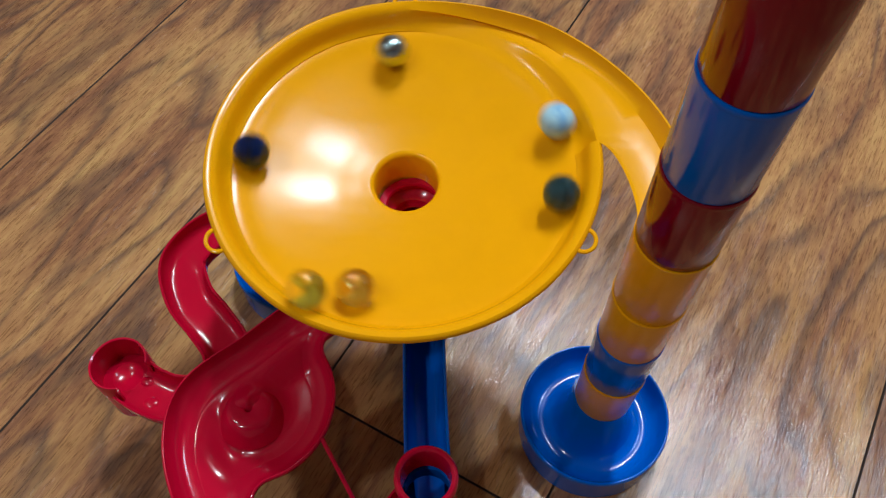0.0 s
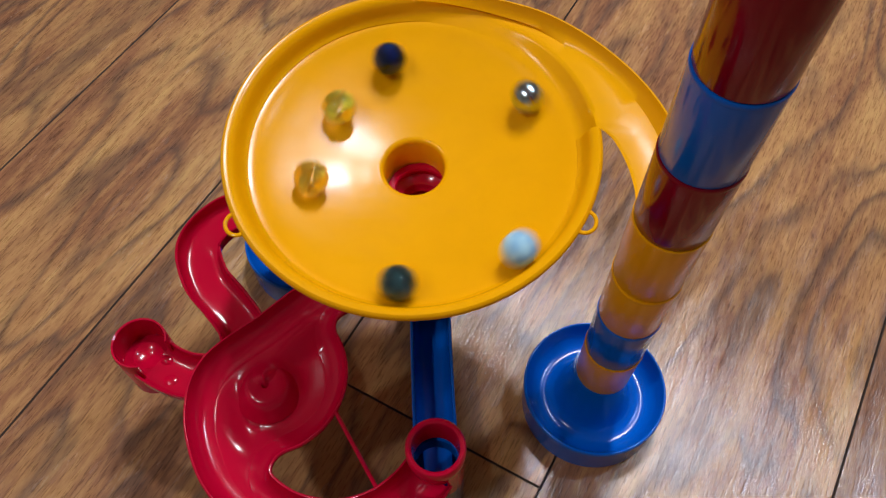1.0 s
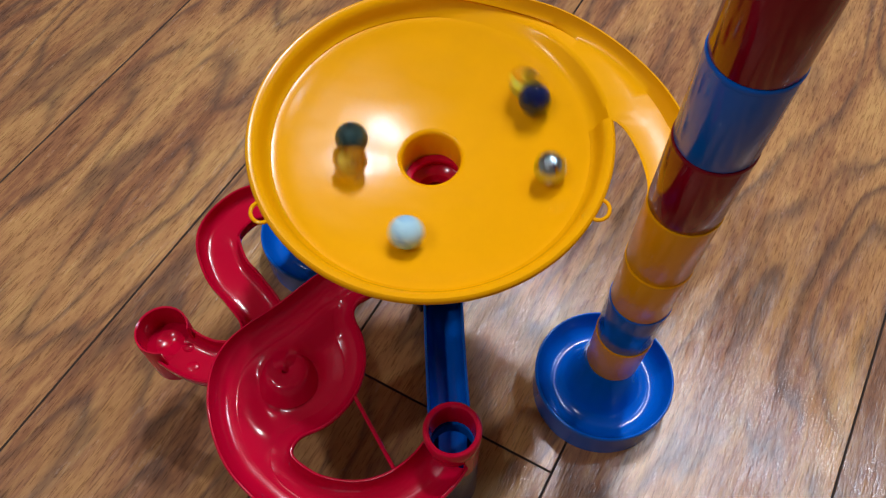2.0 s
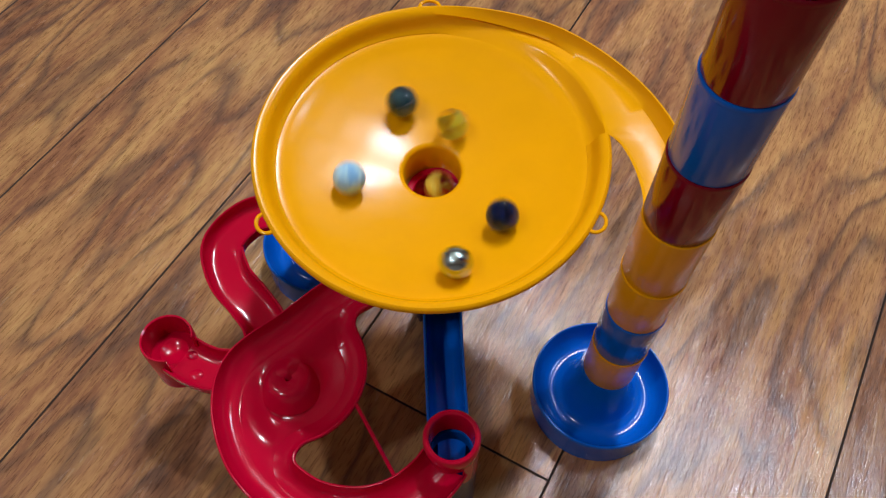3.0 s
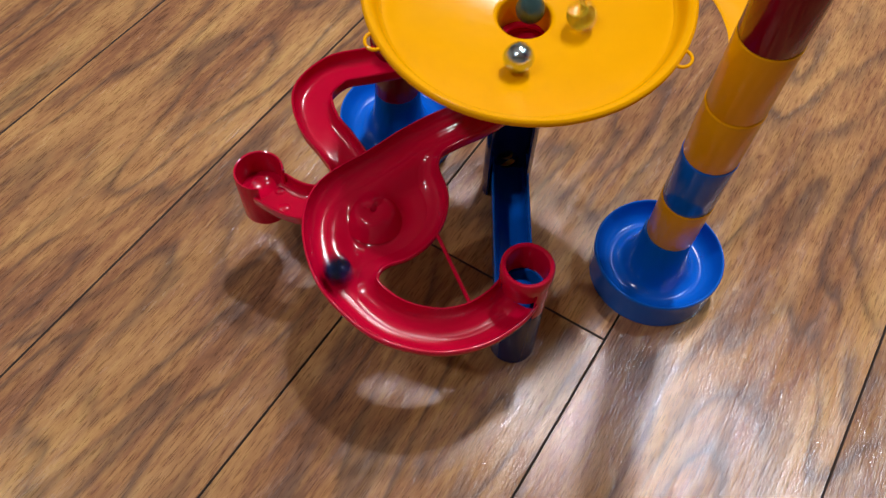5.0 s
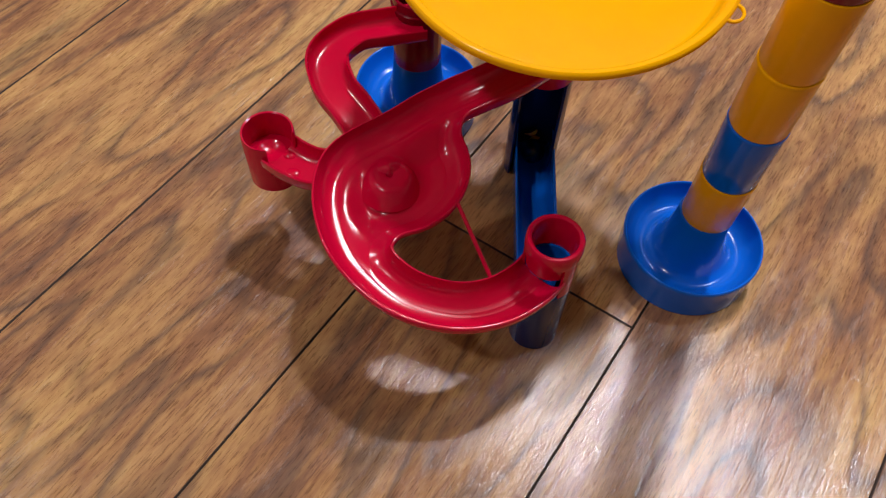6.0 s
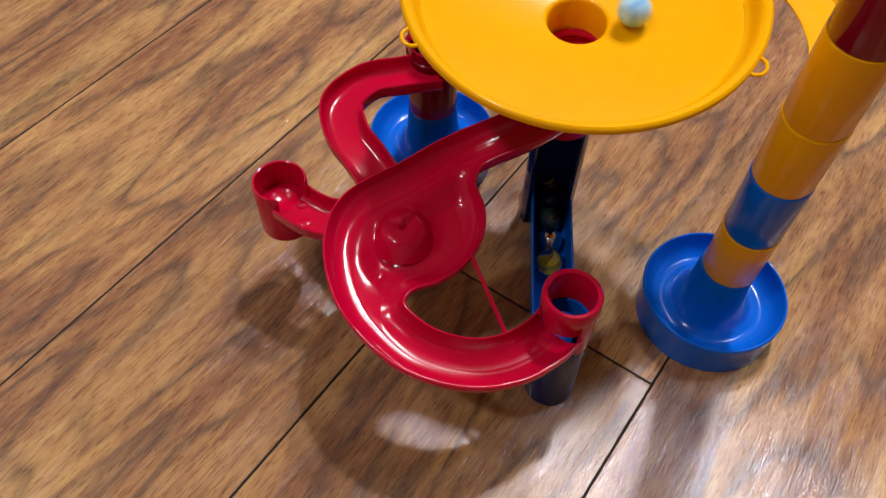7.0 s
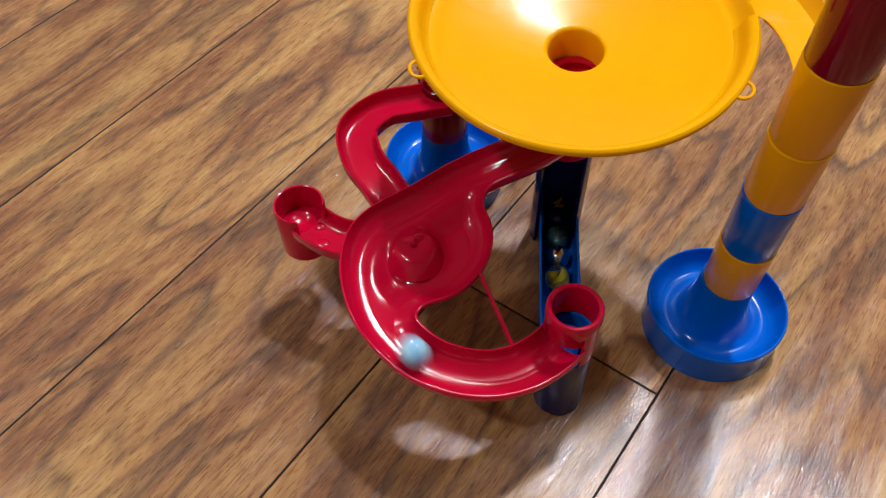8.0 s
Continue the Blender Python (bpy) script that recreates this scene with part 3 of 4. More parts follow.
for deg, tall in ((138, 0.0065), (160, 0.0045), (180, 0.0030)):
    bm = bmesh.new()
    a = radians(deg)
    bmesh.ops.create_cone(bm, cap_ends=True, segments=10, radius1=0.0022, radius2=0.0005, depth=tall, matrix=Matrix.Translation((-0.0505 + 0.0145 * math.cos(a), 0.325 + 0.0145 * math.sin(a), 0.1030 + tall / 2)))
    part("collar_tooth", bm, RED, side, smooth=60)
short = thing("short_tube", pose(-0.0505, 0.328, 0.0500, 4.0, 0, 0), "short deep red plastic tube standing in the blue dish stand", "toy tube")
short_wall = part("tube_wall", lathe(tube_outline(0.0153, 0.0, 0.0440), 64), MAROON, short)
part("tube_lip", lathe([(0.0130, 0.0), (0.0158, 0.0), (0.0158, 0.0030), (0.0148, 0.0036), (0.0146, 0.0100), (0.0130, 0.0100)], 64, (0, 0, 0.0442)), MAROON, short_wall)


# ---- marbles ----
MR = 0.008


def ball(r, mat, name, parent, seg=40):
    bm = bmesh.new()
    bmesh.ops.create_uvsphere(bm, u_segments=seg, v_segments=seg // 2, radius=r)
    return part(name, bm, mat, parent, smooth=180)


def vane(parent, mat, blades, width, twist, label):
    """A twisted ribbon of coloured glass inside a marble."""
    bm = bmesh.new()
    for b in range(blades):
        grid = []
        for i in range(17):
            u = -1 + 2 * i / 16
            a = 2 * math.pi * b / blades + twist * u
            w = width * math.sqrt(max(1 - (u * 0.97) ** 2, 0.02))
            row = []
            for s, o in ((0.12, 0.00022), (1.0, 0.00010), (1.0, -0.00010), (0.12, -0.00022)):
                bow = a + 0.5 * s
                row.append(bm.verts.new((w * s * math.cos(bow) - o * math.sin(bow), w * s * math.sin(bow) + o * math.cos(bow), 0.0060 * u)))
            grid.append(row)
        for p, q in zip(grid, grid[1:]):
            for i in range(4):
                bm.faces.new((p[i], p[(i + 1) % 4], q[(i + 1) % 4], q[i]))
        bm.faces.new(grid[0])
        bm.faces.new(list(reversed(grid[-1])))
    return part("swirl", bm, mat, parent, label)


def glass(name, tint, rough=0.0):
    m, n, l, p = material(name)
    p.inputs["Base Color"].default_value = (*tint, 1)
    p.inputs["Transmission Weight"].default_value, p.inputs["Roughness"].default_value, p.inputs["IOR"].default_value = 1.0, rough, 1.5
    return m


def enamel(name, a, b, scale=160.0):
    m, n, l, p = material(name)
    t = n.new("ShaderNodeTexNoise")
    t.inputs["Scale"].default_value, t.inputs["Detail"].default_value, t.inputs["Distortion"].default_value = scale, 2.0, 1.2
    l.new(mapped(n, l, (1, 1, 0.5)), t.inputs["Vector"])
    l.new(ramp(n, l, t.outputs["Fac"], [(0.40, a), (0.56, b)]), p.inputs["Base Color"])
    p.inputs["Roughness"].default_value = 0.06
    return m


white_marble = thing("marble", pose(0, 0, 0), "opaque pale blue-white glass marble with blue streaks, rolling", "marble", "marbles")
ball(MR, enamel("white_glass", (0.22, 0.44, 0.66), (0.44, 0.68, 0.76), 75), "glass", white_marble)
silver_marble = thing("marble", pose(0, 0, 0), "small shiny silver steel ball, rolling", "marble", "marbles")
m, n, l, p = material("ball_steel")
p.inputs["Metallic"].default_value, p.inputs["Roughness"].default_value = 1.0, 0.10
l.new(mixed(n, l, noise_tex(n, l, mapped(n, l, (1, 1, 1)), 200, 3), (0.42, 0.50, 0.50), (0.62, 0.68, 0.68)), p.inputs["Base Color"])
ball(0.0078, m, "steel", silver_marble)
navy_marble = thing("marble", pose(0, 0, 0), "very dark navy blue glass marble, rolling", "marble", "marbles")
ball(MR, glass("navy_glass", (0.16, 0.30, 0.62)), "glass", navy_marble)
ball(0.0070, enamel("navy_core", (0.006, 0.016, 0.030), (0.012, 0.05, 0.16), 90), "core", navy_marble)
grey_marble = thing("marble", pose(0, 0, 0), "dark green-grey glass marble with a pale swirl, rolling", "marble", "marbles")
ball(MR, glass("grey_glass", (0.45, 0.60, 0.60)), "glass", grey_marble)
vane(grey_marble, enamel("grey_swirl", (0.008, 0.035, 0.04), (0.45, 0.45, 0.43), 160), 3, 0.0076, 1.2, "dark green and pale swirl")
ball(0.0069, enamel("grey_core", (0.030, 0.070, 0.075), (0.085, 0.16, 0.165), 90), "core", grey_marble)
yellow_marble = thing("marble", pose(0, 0, 0), "clear glass marble with a bright yellow swirl, rolling", "marble", "marbles")
ball(MR, glass("yellow_glass", (0.96, 0.95, 0.72)), "glass", yellow_marble)
vane(yellow_marble, enamel("yellow_swirl", (0.75, 0.55, 0.02), (0.80, 0.68, 0.06), 200), 3, 0.0050, 1.5, "yellow swirl")
amber_marble = thing("marble", pose(0, 0, 0), "clear amber glass marble with a honey swirl, rolling", "marble", "marbles")
ball(MR, glass("amber_glass", (0.95, 0.84, 0.55)), "glass", amber_marble)
vane(amber_marble, enamel("amber_swirl", (0.80, 0.48, 0.03), (0.85, 0.64, 0.10), 200), 3, 0.0042, 1.7, "honey swirl")

# ---- floor boards ----
BOARD_L, BOARD_W, DIR = 1.22, 0.149, math.degrees(math.atan2(0.8907, 0.4545))
GRAIN, CROSS = Vector((0.4545, 0.8907, 0)), Vector((0.8907, -0.4545, 0))


def board_mesh():
    """A board with eased long edges, top at z = 0."""
    bm = bmesh.new()
    g, b = 0.0002, 0.0006
    x1, y1 = BOARD_L / 2 - g, BOARD_W / 2 - g
    loops = []
    for x, y, z in ((x1, y1, -0.008), (x1, y1, -0.0012), (x1 - b, y1 - b, 0.0)):
        loops.append([bm.verts.new((sx * x, sy * y, z)) for sx, sy in ((1, 1), (-1, 1), (-1, -1), (1, -1))])
    for p, q in zip(loops, loops[1:]):
        for i in range(4):
            bm.faces.new((p[i], p[(i + 1) % 4], q[(i + 1) % 4], q[i]))
    bm.faces.new(loops[-1])
    me = bpy.data.meshes.new("board")
    bmesh.ops.recalc_face_normals(bm, faces=bm.faces)
    bm.to_mesh(me)
    bm.free()
    me.materials.append(WOOD)
    me.materials.append(SEAM)
    for f in me.polygons:
        f.material_index = 0 if f.normal.z > 0.99 else 1
    return me


BOARD = board_mesh()
STARTS = {-1: 0.2015, 0: -0.22, 1: -0.2, -2: -0.25, -3: -0.15, -4: -0.3, 2: -0.3}
for row in range(-24, 25):
    start = STARTS.get(row, (row * 0.457) % BOARD_L)
    for k in range(-4, 4):
        c = CROSS * (0.0092 + (row + 0.5) * BOARD_W) + GRAIN * (start + (k + 0.5) * BOARD_L)
        if not (X0 - 0.25 < c.x < X1 + 0.25 and Y0 - 0.35 < c.y < Y1 + 0.35):
            continue
        ob = new("plank", BOARD)
        ob.matrix_basis = pose(c.x, c.y, 0, 0, 0, DIR + (180 if (row + k) % 2 else 0))
        ob.parent = floor


# ---- what moves ----
def motions():
    def roll(ob, rows):
        walk(ob, [(t, pose(x, y, z, turn, 20, 0)) for t, x, y, z, turn in rows])

    roll(white_marble, [
        (0, 0.0943, 0.3007, 0.1857, 0), (0.1, 0.0712, 0.3269, 0.1853, 47), (0.2, 0.0382, 0.3379, 0.1852, 94), (0.3, 0.0042, 0.3333, 0.1845, 141),
        (0.4, -0.0236, 0.3147, 0.1834, 188), (0.5, -0.0393, 0.2848, 0.1816, 235), (0.6, -0.0385, 0.2497, 0.1826, 282), (0.7, -0.0200, 0.2229, 0.1816, 329),
        (0.8, 0.0103, 0.2114, 0.1765, 376), (0.9, 0.0457, 0.2123, 0.1760, 423), (1, 0.0758, 0.2274, 0.1789, 470), (1.1, 0.0920, 0.2535, 0.1801, 517),
        (1.2, 0.0910, 0.2844, 0.1803, 564), (1.3, 0.0733, 0.3101, 0.1809, 611), (1.4, 0.0457, 0.3244, 0.1811, 658), (1.5, 0.0164, 0.3252, 0.1809, 705),
        (1.6, -0.0087, 0.3114, 0.1797, 752), (1.7, -0.0222, 0.2871, 0.1775, 799), (1.8, -0.0187, 0.2605, 0.1745, 846), (1.9, -0.0032, 0.2411, 0.1722, 893),
        (2, 0.0181, 0.2323, 0.1710, 940), (2.1, 0.0398, 0.2340, 0.1710, 987), (2.2, 0.0577, 0.2445, 0.1719, 1034), (2.3, 0.0691, 0.2613, 0.1735, 1081),
        (2.4, 0.0722, 0.2813, 0.1755, 1128), (2.5, 0.0660, 0.3010, 0.1775, 1175), (2.6, 0.0508, 0.3162, 0.1791, 1222), (2.7, 0.0286, 0.3224, 0.1797, 1269),
        (2.8, 0.0047, 0.3153, 0.1789, 1316), (2.9, -0.0109, 0.2942, 0.1763, 1363), (3, -0.0124, 0.2675, 0.1735, 1410), (3.1, -0.0001, 0.2425, 0.1718, 1457),
        (3.2, 0.0203, 0.2255, 0.1716, 1504), (3.3, 0.0420, 0.2189, 0.1728, 1551), (3.4, 0.0597, 0.2236, 0.1739, 1598), (3.5, 0.0684, 0.2383, 0.1737, 1645),
        (3.6, 0.0666, 0.2602, 0.1730, 1692), (3.7, 0.0546, 0.2876, 0.1728, 1739), (3.8, 0.0300, 0.3048, 0.1740, 1786), (3.9, 0.0046, 0.3067, 0.1764, 1833),
        (4, -0.0113, 0.3003, 0.1776, 1880), (4.1, -0.0131, 0.2899, 0.1760, 1927), (4.2, -0.0031, 0.2737, 0.1720, 1974), (4.3, 0.0154, 0.2583, 0.1692, 2021),
        (4.4, 0.0408, 0.2488, 0.1698, 2068), (4.5, 0.0626, 0.2488, 0.1724, 2115), (4.6, 0.0722, 0.2552, 0.1740, 2162), (4.7, 0.0724, 0.2678, 0.1744, 2209),
        (4.8, 0.0645, 0.2846, 0.1743, 2256), (4.9, 0.0520, 0.3032, 0.1757, 2303), (5, 0.0265, 0.3149, 0.1772, 2350), (5.1, -0.0027, 0.3021, 0.1764, 2397),
        (5.2, -0.0098, 0.2722, 0.1733, 2444), (5.3, 0.0057, 0.2507, 0.1706, 2491), (5.4, 0.0288, 0.2455, 0.1696, 2538), (5.5, 0.0477, 0.2544, 0.1702, 2585),
        (5.6, 0.0566, 0.2702, 0.1715, 2632), (5.7, 0.0555, 0.2859, 0.1728, 2679), (5.8, 0.0478, 0.2973, 0.1736, 2726), (5.9, 0.0370, 0.3028, 0.1738, 2773),
        (6, 0.0262, 0.3031, 0.1735, 2820), (6.1, 0.0169, 0.2991, 0.1728, 2867), (6.2, 0.0101, 0.2921, 0.1720, 2914), (6.3, 0.0062, 0.2824, 0.1710, 2961),
        (6.4, 0.0069, 0.2704, 0.1700, 3008), (6.5, 0.0147, 0.2578, 0.1693, 3055), (6.6, 0.0324, 0.2424, 0.1700, 3102), (6.7, 0.0528, 0.2399, 0.1715, 3149),
        (6.8, 0.0637, 0.2489, 0.1726, 3196), (6.9, 0.0632, 0.2628, 0.1724, 3243), (7, 0.0529, 0.2815, 0.1717, 3290), (7.1, 0.0338, 0.2905, 0.1699, 3337),
        (7.2, 0.0288, 0.2891, 0.1545, 3384), (7.333, 0.0267, 0.2824, 0.1543, 3478), (7.4, 0.0291, 0.2749, 0.1320, 3525), (7.467, 0.0300, 0.2720, 0.1236, 3572),
        (7.533, 0.0300, 0.2720, 0.1236, 3619), (7.6, 0.0300, 0.2720, 0.1236, 3666), (7.667, 0.0131, 0.2548, 0.1173, 3713), (7.733, -0.0175, 0.2414, 0.1048, 3760),
        (7.8, -0.0452, 0.2195, 0.0988, 3807), (7.867, -0.0697, 0.1953, 0.0932, 3854), (7.933, -0.0623, 0.1615, 0.0872, 3901), (8, -0.0366, 0.1379, 0.0810, 3948),
        (8, -0.0366, 0.1379, 0.0810, 3948),
    ])
    roll(silver_marble, [
        (0, 0.0177, 0.3413, 0.1865, 0), (0.1, -0.0164, 0.3264, 0.1854, 47), (0.2, -0.0388, 0.2986, 0.1840, 94), (0.3, -0.0444, 0.2644, 0.1854, 141),
        (0.4, -0.0302, 0.2347, 0.1817, 188), (0.5, -0.0014, 0.2161, 0.1764, 235), (0.6, 0.0346, 0.2101, 0.1760, 282), (0.7, 0.0675, 0.2226, 0.1770, 329),
        (0.8, 0.0861, 0.2505, 0.1771, 376), (0.9, 0.0902, 0.2815, 0.1797, 423), (1, 0.0803, 0.3101, 0.1824, 470), (1.1, 0.0595, 0.3301, 0.1844, 517),
        (1.2, 0.0322, 0.3382, 0.1851, 564), (1.3, 0.0046, 0.3307, 0.1837, 611), (1.4, -0.0155, 0.3085, 0.1802, 658), (1.5, -0.0218, 0.2801, 0.1766, 705),
        (1.6, -0.0153, 0.2504, 0.1738, 752), (1.7, 0.0042, 0.2247, 0.1728, 799), (1.8, 0.0381, 0.2196, 0.1725, 846), (1.9, 0.0688, 0.2359, 0.1740, 893),
        (2, 0.0837, 0.2664, 0.1766, 940), (2.1, 0.0783, 0.2980, 0.1794, 987), (2.2, 0.0576, 0.3190, 0.1808, 1034), (2.3, 0.0316, 0.3243, 0.1804, 1081),
        (2.4, 0.0099, 0.3159, 0.1785, 1128), (2.5, -0.0028, 0.3000, 0.1760, 1175), (2.6, -0.0064, 0.2822, 0.1735, 1222), (2.7, -0.0029, 0.2654, 0.1716, 1269),
        (2.8, 0.0065, 0.2502, 0.1705, 1316), (2.9, 0.0218, 0.2303, 0.1711, 1363), (3, 0.0406, 0.2218, 0.1723, 1410), (3.1, 0.0552, 0.2241, 0.1732, 1457),
        (3.2, 0.0641, 0.2360, 0.1732, 1504), (3.3, 0.0655, 0.2567, 0.1728, 1551), (3.4, 0.0567, 0.2840, 0.1727, 1598), (3.5, 0.0362, 0.3040, 0.1741, 1645),
        (3.6, 0.0109, 0.3104, 0.1767, 1692), (3.7, -0.0078, 0.3040, 0.1778, 1739), (3.8, -0.0129, 0.2884, 0.1757, 1786), (3.9, -0.0038, 0.2696, 0.1719, 1833),
        (4, 0.0175, 0.2542, 0.1693, 1880), (4.1, 0.0444, 0.2513, 0.1700, 1927), (4.2, 0.0648, 0.2576, 0.1727, 1974), (4.3, 0.0724, 0.2654, 0.1743, 2021),
        (4.4, 0.0683, 0.2742, 0.1740, 2068), (4.5, 0.0532, 0.2894, 0.1729, 2115), (4.6, 0.0245, 0.2961, 0.1715, 2162), (4.7, 0.0066, 0.2702, 0.1701, 2209),
        (4.8, 0.0130, 0.2448, 0.1703, 2256), (4.9, 0.0171, 0.2397, 0.1704, 2303), (5, 0.0249, 0.2427, 0.1699, 2350), (5.1, 0.0343, 0.2534, 0.1691, 2397),
        (5.2, 0.0416, 0.2686, 0.1691, 2444), (5.3, 0.0434, 0.2823, 0.1701, 2491), (5.4, 0.0373, 0.2929, 0.1712, 2538), (5.5, 0.0261, 0.2956, 0.1714, 2585),
        (5.6, 0.0171, 0.2900, 0.1706, 2632), (5.733, 0.0237, 0.2813, 0.1606, 2726), (5.8, 0.0267, 0.2769, 0.1430, 2773), (5.867, 0.0300, 0.2720, 0.1236, 2820),
        (5.933, 0.0300, 0.2720, 0.1236, 2867), (6, 0.0300, 0.2720, 0.1236, 2914), (6.067, 0.0109, 0.2535, 0.1164, 2961), (6.133, -0.0197, 0.2399, 0.1042, 3008),
        (6.2, -0.0474, 0.2180, 0.0984, 3055), (6.267, -0.0702, 0.1927, 0.0928, 3102), (6.333, -0.0609, 0.1592, 0.0867, 3149), (6.4, -0.0343, 0.1367, 0.0806, 3196),
        (6.467, 0.0003, 0.1333, 0.0749, 3243), (6.533, 0.0304, 0.1514, 0.0721, 3290), (6.6, 0.0397, 0.1669, 0.0670, 3337), (6.667, 0.0405, 0.1700, 0.0402, 3384),
        (6.733, 0.0385, 0.1913, 0.0177, 3431), (6.8, 0.0354, 0.2326, 0.0167, 3478), (6.867, 0.0336, 0.2560, 0.0161, 3525), (6.933, 0.0336, 0.2560, 0.0161, 3525),
        (8, 0.0336, 0.2560, 0.0161, 3525),
    ])
    roll(navy_marble, [
        (0, -0.0402, 0.2816, 0.1816, 0), (0.1, -0.0387, 0.2438, 0.1854, 47), (0.2, -0.0160, 0.2196, 0.1814, 94), (0.3, 0.0168, 0.2107, 0.1758, 141),
        (0.4, 0.0515, 0.2124, 0.1777, 188), (0.5, 0.0788, 0.2307, 0.1791, 235), (0.6, 0.0903, 0.2616, 0.1782, 282), (0.7, 0.0859, 0.2930, 0.1802, 329),
        (0.8, 0.0683, 0.3186, 0.1822, 376), (0.9, 0.0416, 0.3325, 0.1835, 423), (1, 0.0132, 0.3320, 0.1834, 470), (1.1, -0.0105, 0.3173, 0.1816, 517),
        (1.2, -0.0247, 0.2932, 0.1790, 564), (1.3, -0.0266, 0.2624, 0.1762, 611), (1.4, -0.0146, 0.2315, 0.1747, 658), (1.5, 0.0096, 0.2122, 0.1760, 705),
        (1.6, 0.0340, 0.2159, 0.1729, 752), (1.7, 0.0517, 0.2316, 0.1720, 799), (1.8, 0.0685, 0.2477, 0.1734, 846), (1.9, 0.0800, 0.2730, 0.1763, 893),
        (2, 0.0771, 0.3052, 0.1806, 940), (2.1, 0.0533, 0.3335, 0.1848, 987), (2.2, 0.0130, 0.3422, 0.1872, 1034), (2.3, -0.0266, 0.3222, 0.1866, 1081),
        (2.4, -0.0455, 0.2802, 0.1866, 1128), (2.5, -0.0356, 0.2364, 0.1859, 1175), (2.6, -0.0051, 0.2097, 0.1834, 1222), (2.7, 0.0275, 0.2027, 0.1824, 1269),
        (2.8, 0.0508, 0.2081, 0.1815, 1316), (2.9, 0.0597, 0.2257, 0.1736, 1363), (3, 0.0619, 0.2486, 0.1723, 1410), (3.1, 0.0569, 0.2785, 0.1721, 1457),
        (3.2, 0.0382, 0.3035, 0.1741, 1504), (3.3, 0.0131, 0.3136, 0.1775, 1551), (3.4, -0.0055, 0.3121, 0.1794, 1598), (3.5, -0.0119, 0.3004, 0.1777, 1645),
        (3.6, -0.0074, 0.2802, 0.1735, 1692), (3.7, 0.0083, 0.2592, 0.1699, 1739), (3.8, 0.0329, 0.2445, 0.1698, 1786), (3.9, 0.0571, 0.2415, 0.1720, 1833),
        (4, 0.0727, 0.2470, 0.1741, 1880), (4.1, 0.0776, 0.2595, 0.1751, 1927), (4.2, 0.0698, 0.2781, 0.1747, 1974), (4.3, 0.0484, 0.2913, 0.1724, 2021),
        (4.4, 0.0288, 0.2859, 0.1647, 2115), (4.467, 0.0291, 0.2821, 0.1534, 2162), (4.533, 0.0298, 0.2744, 0.1307, 2209), (4.6, 0.0300, 0.2720, 0.1236, 2256),
        (4.667, 0.0300, 0.2720, 0.1236, 2303), (4.733, 0.0101, 0.2531, 0.1162, 2350), (4.8, -0.0204, 0.2394, 0.1040, 2397), (4.867, -0.0481, 0.2175, 0.0983, 2444),
        (4.933, -0.0703, 0.1918, 0.0926, 2491), (5, -0.0605, 0.1585, 0.0866, 2538), (5.067, -0.0335, 0.1363, 0.0804, 2585), (5.133, 0.0012, 0.1335, 0.0748, 2632),
        (5.2, 0.0310, 0.1520, 0.0721, 2679), (5.267, 0.0397, 0.1671, 0.0667, 2726), (5.333, 0.0405, 0.1700, 0.0392, 2773), (5.4, 0.0384, 0.1923, 0.0177, 2820),
        (5.467, 0.0353, 0.2336, 0.0167, 2867), (5.533, 0.0322, 0.2750, 0.0156, 2914), (5.6, 0.0312, 0.2885, 0.0153, 2961), (5.667, 0.0312, 0.2885, 0.0153, 2961),
        (8, 0.0312, 0.2885, 0.0153, 2961),
    ])
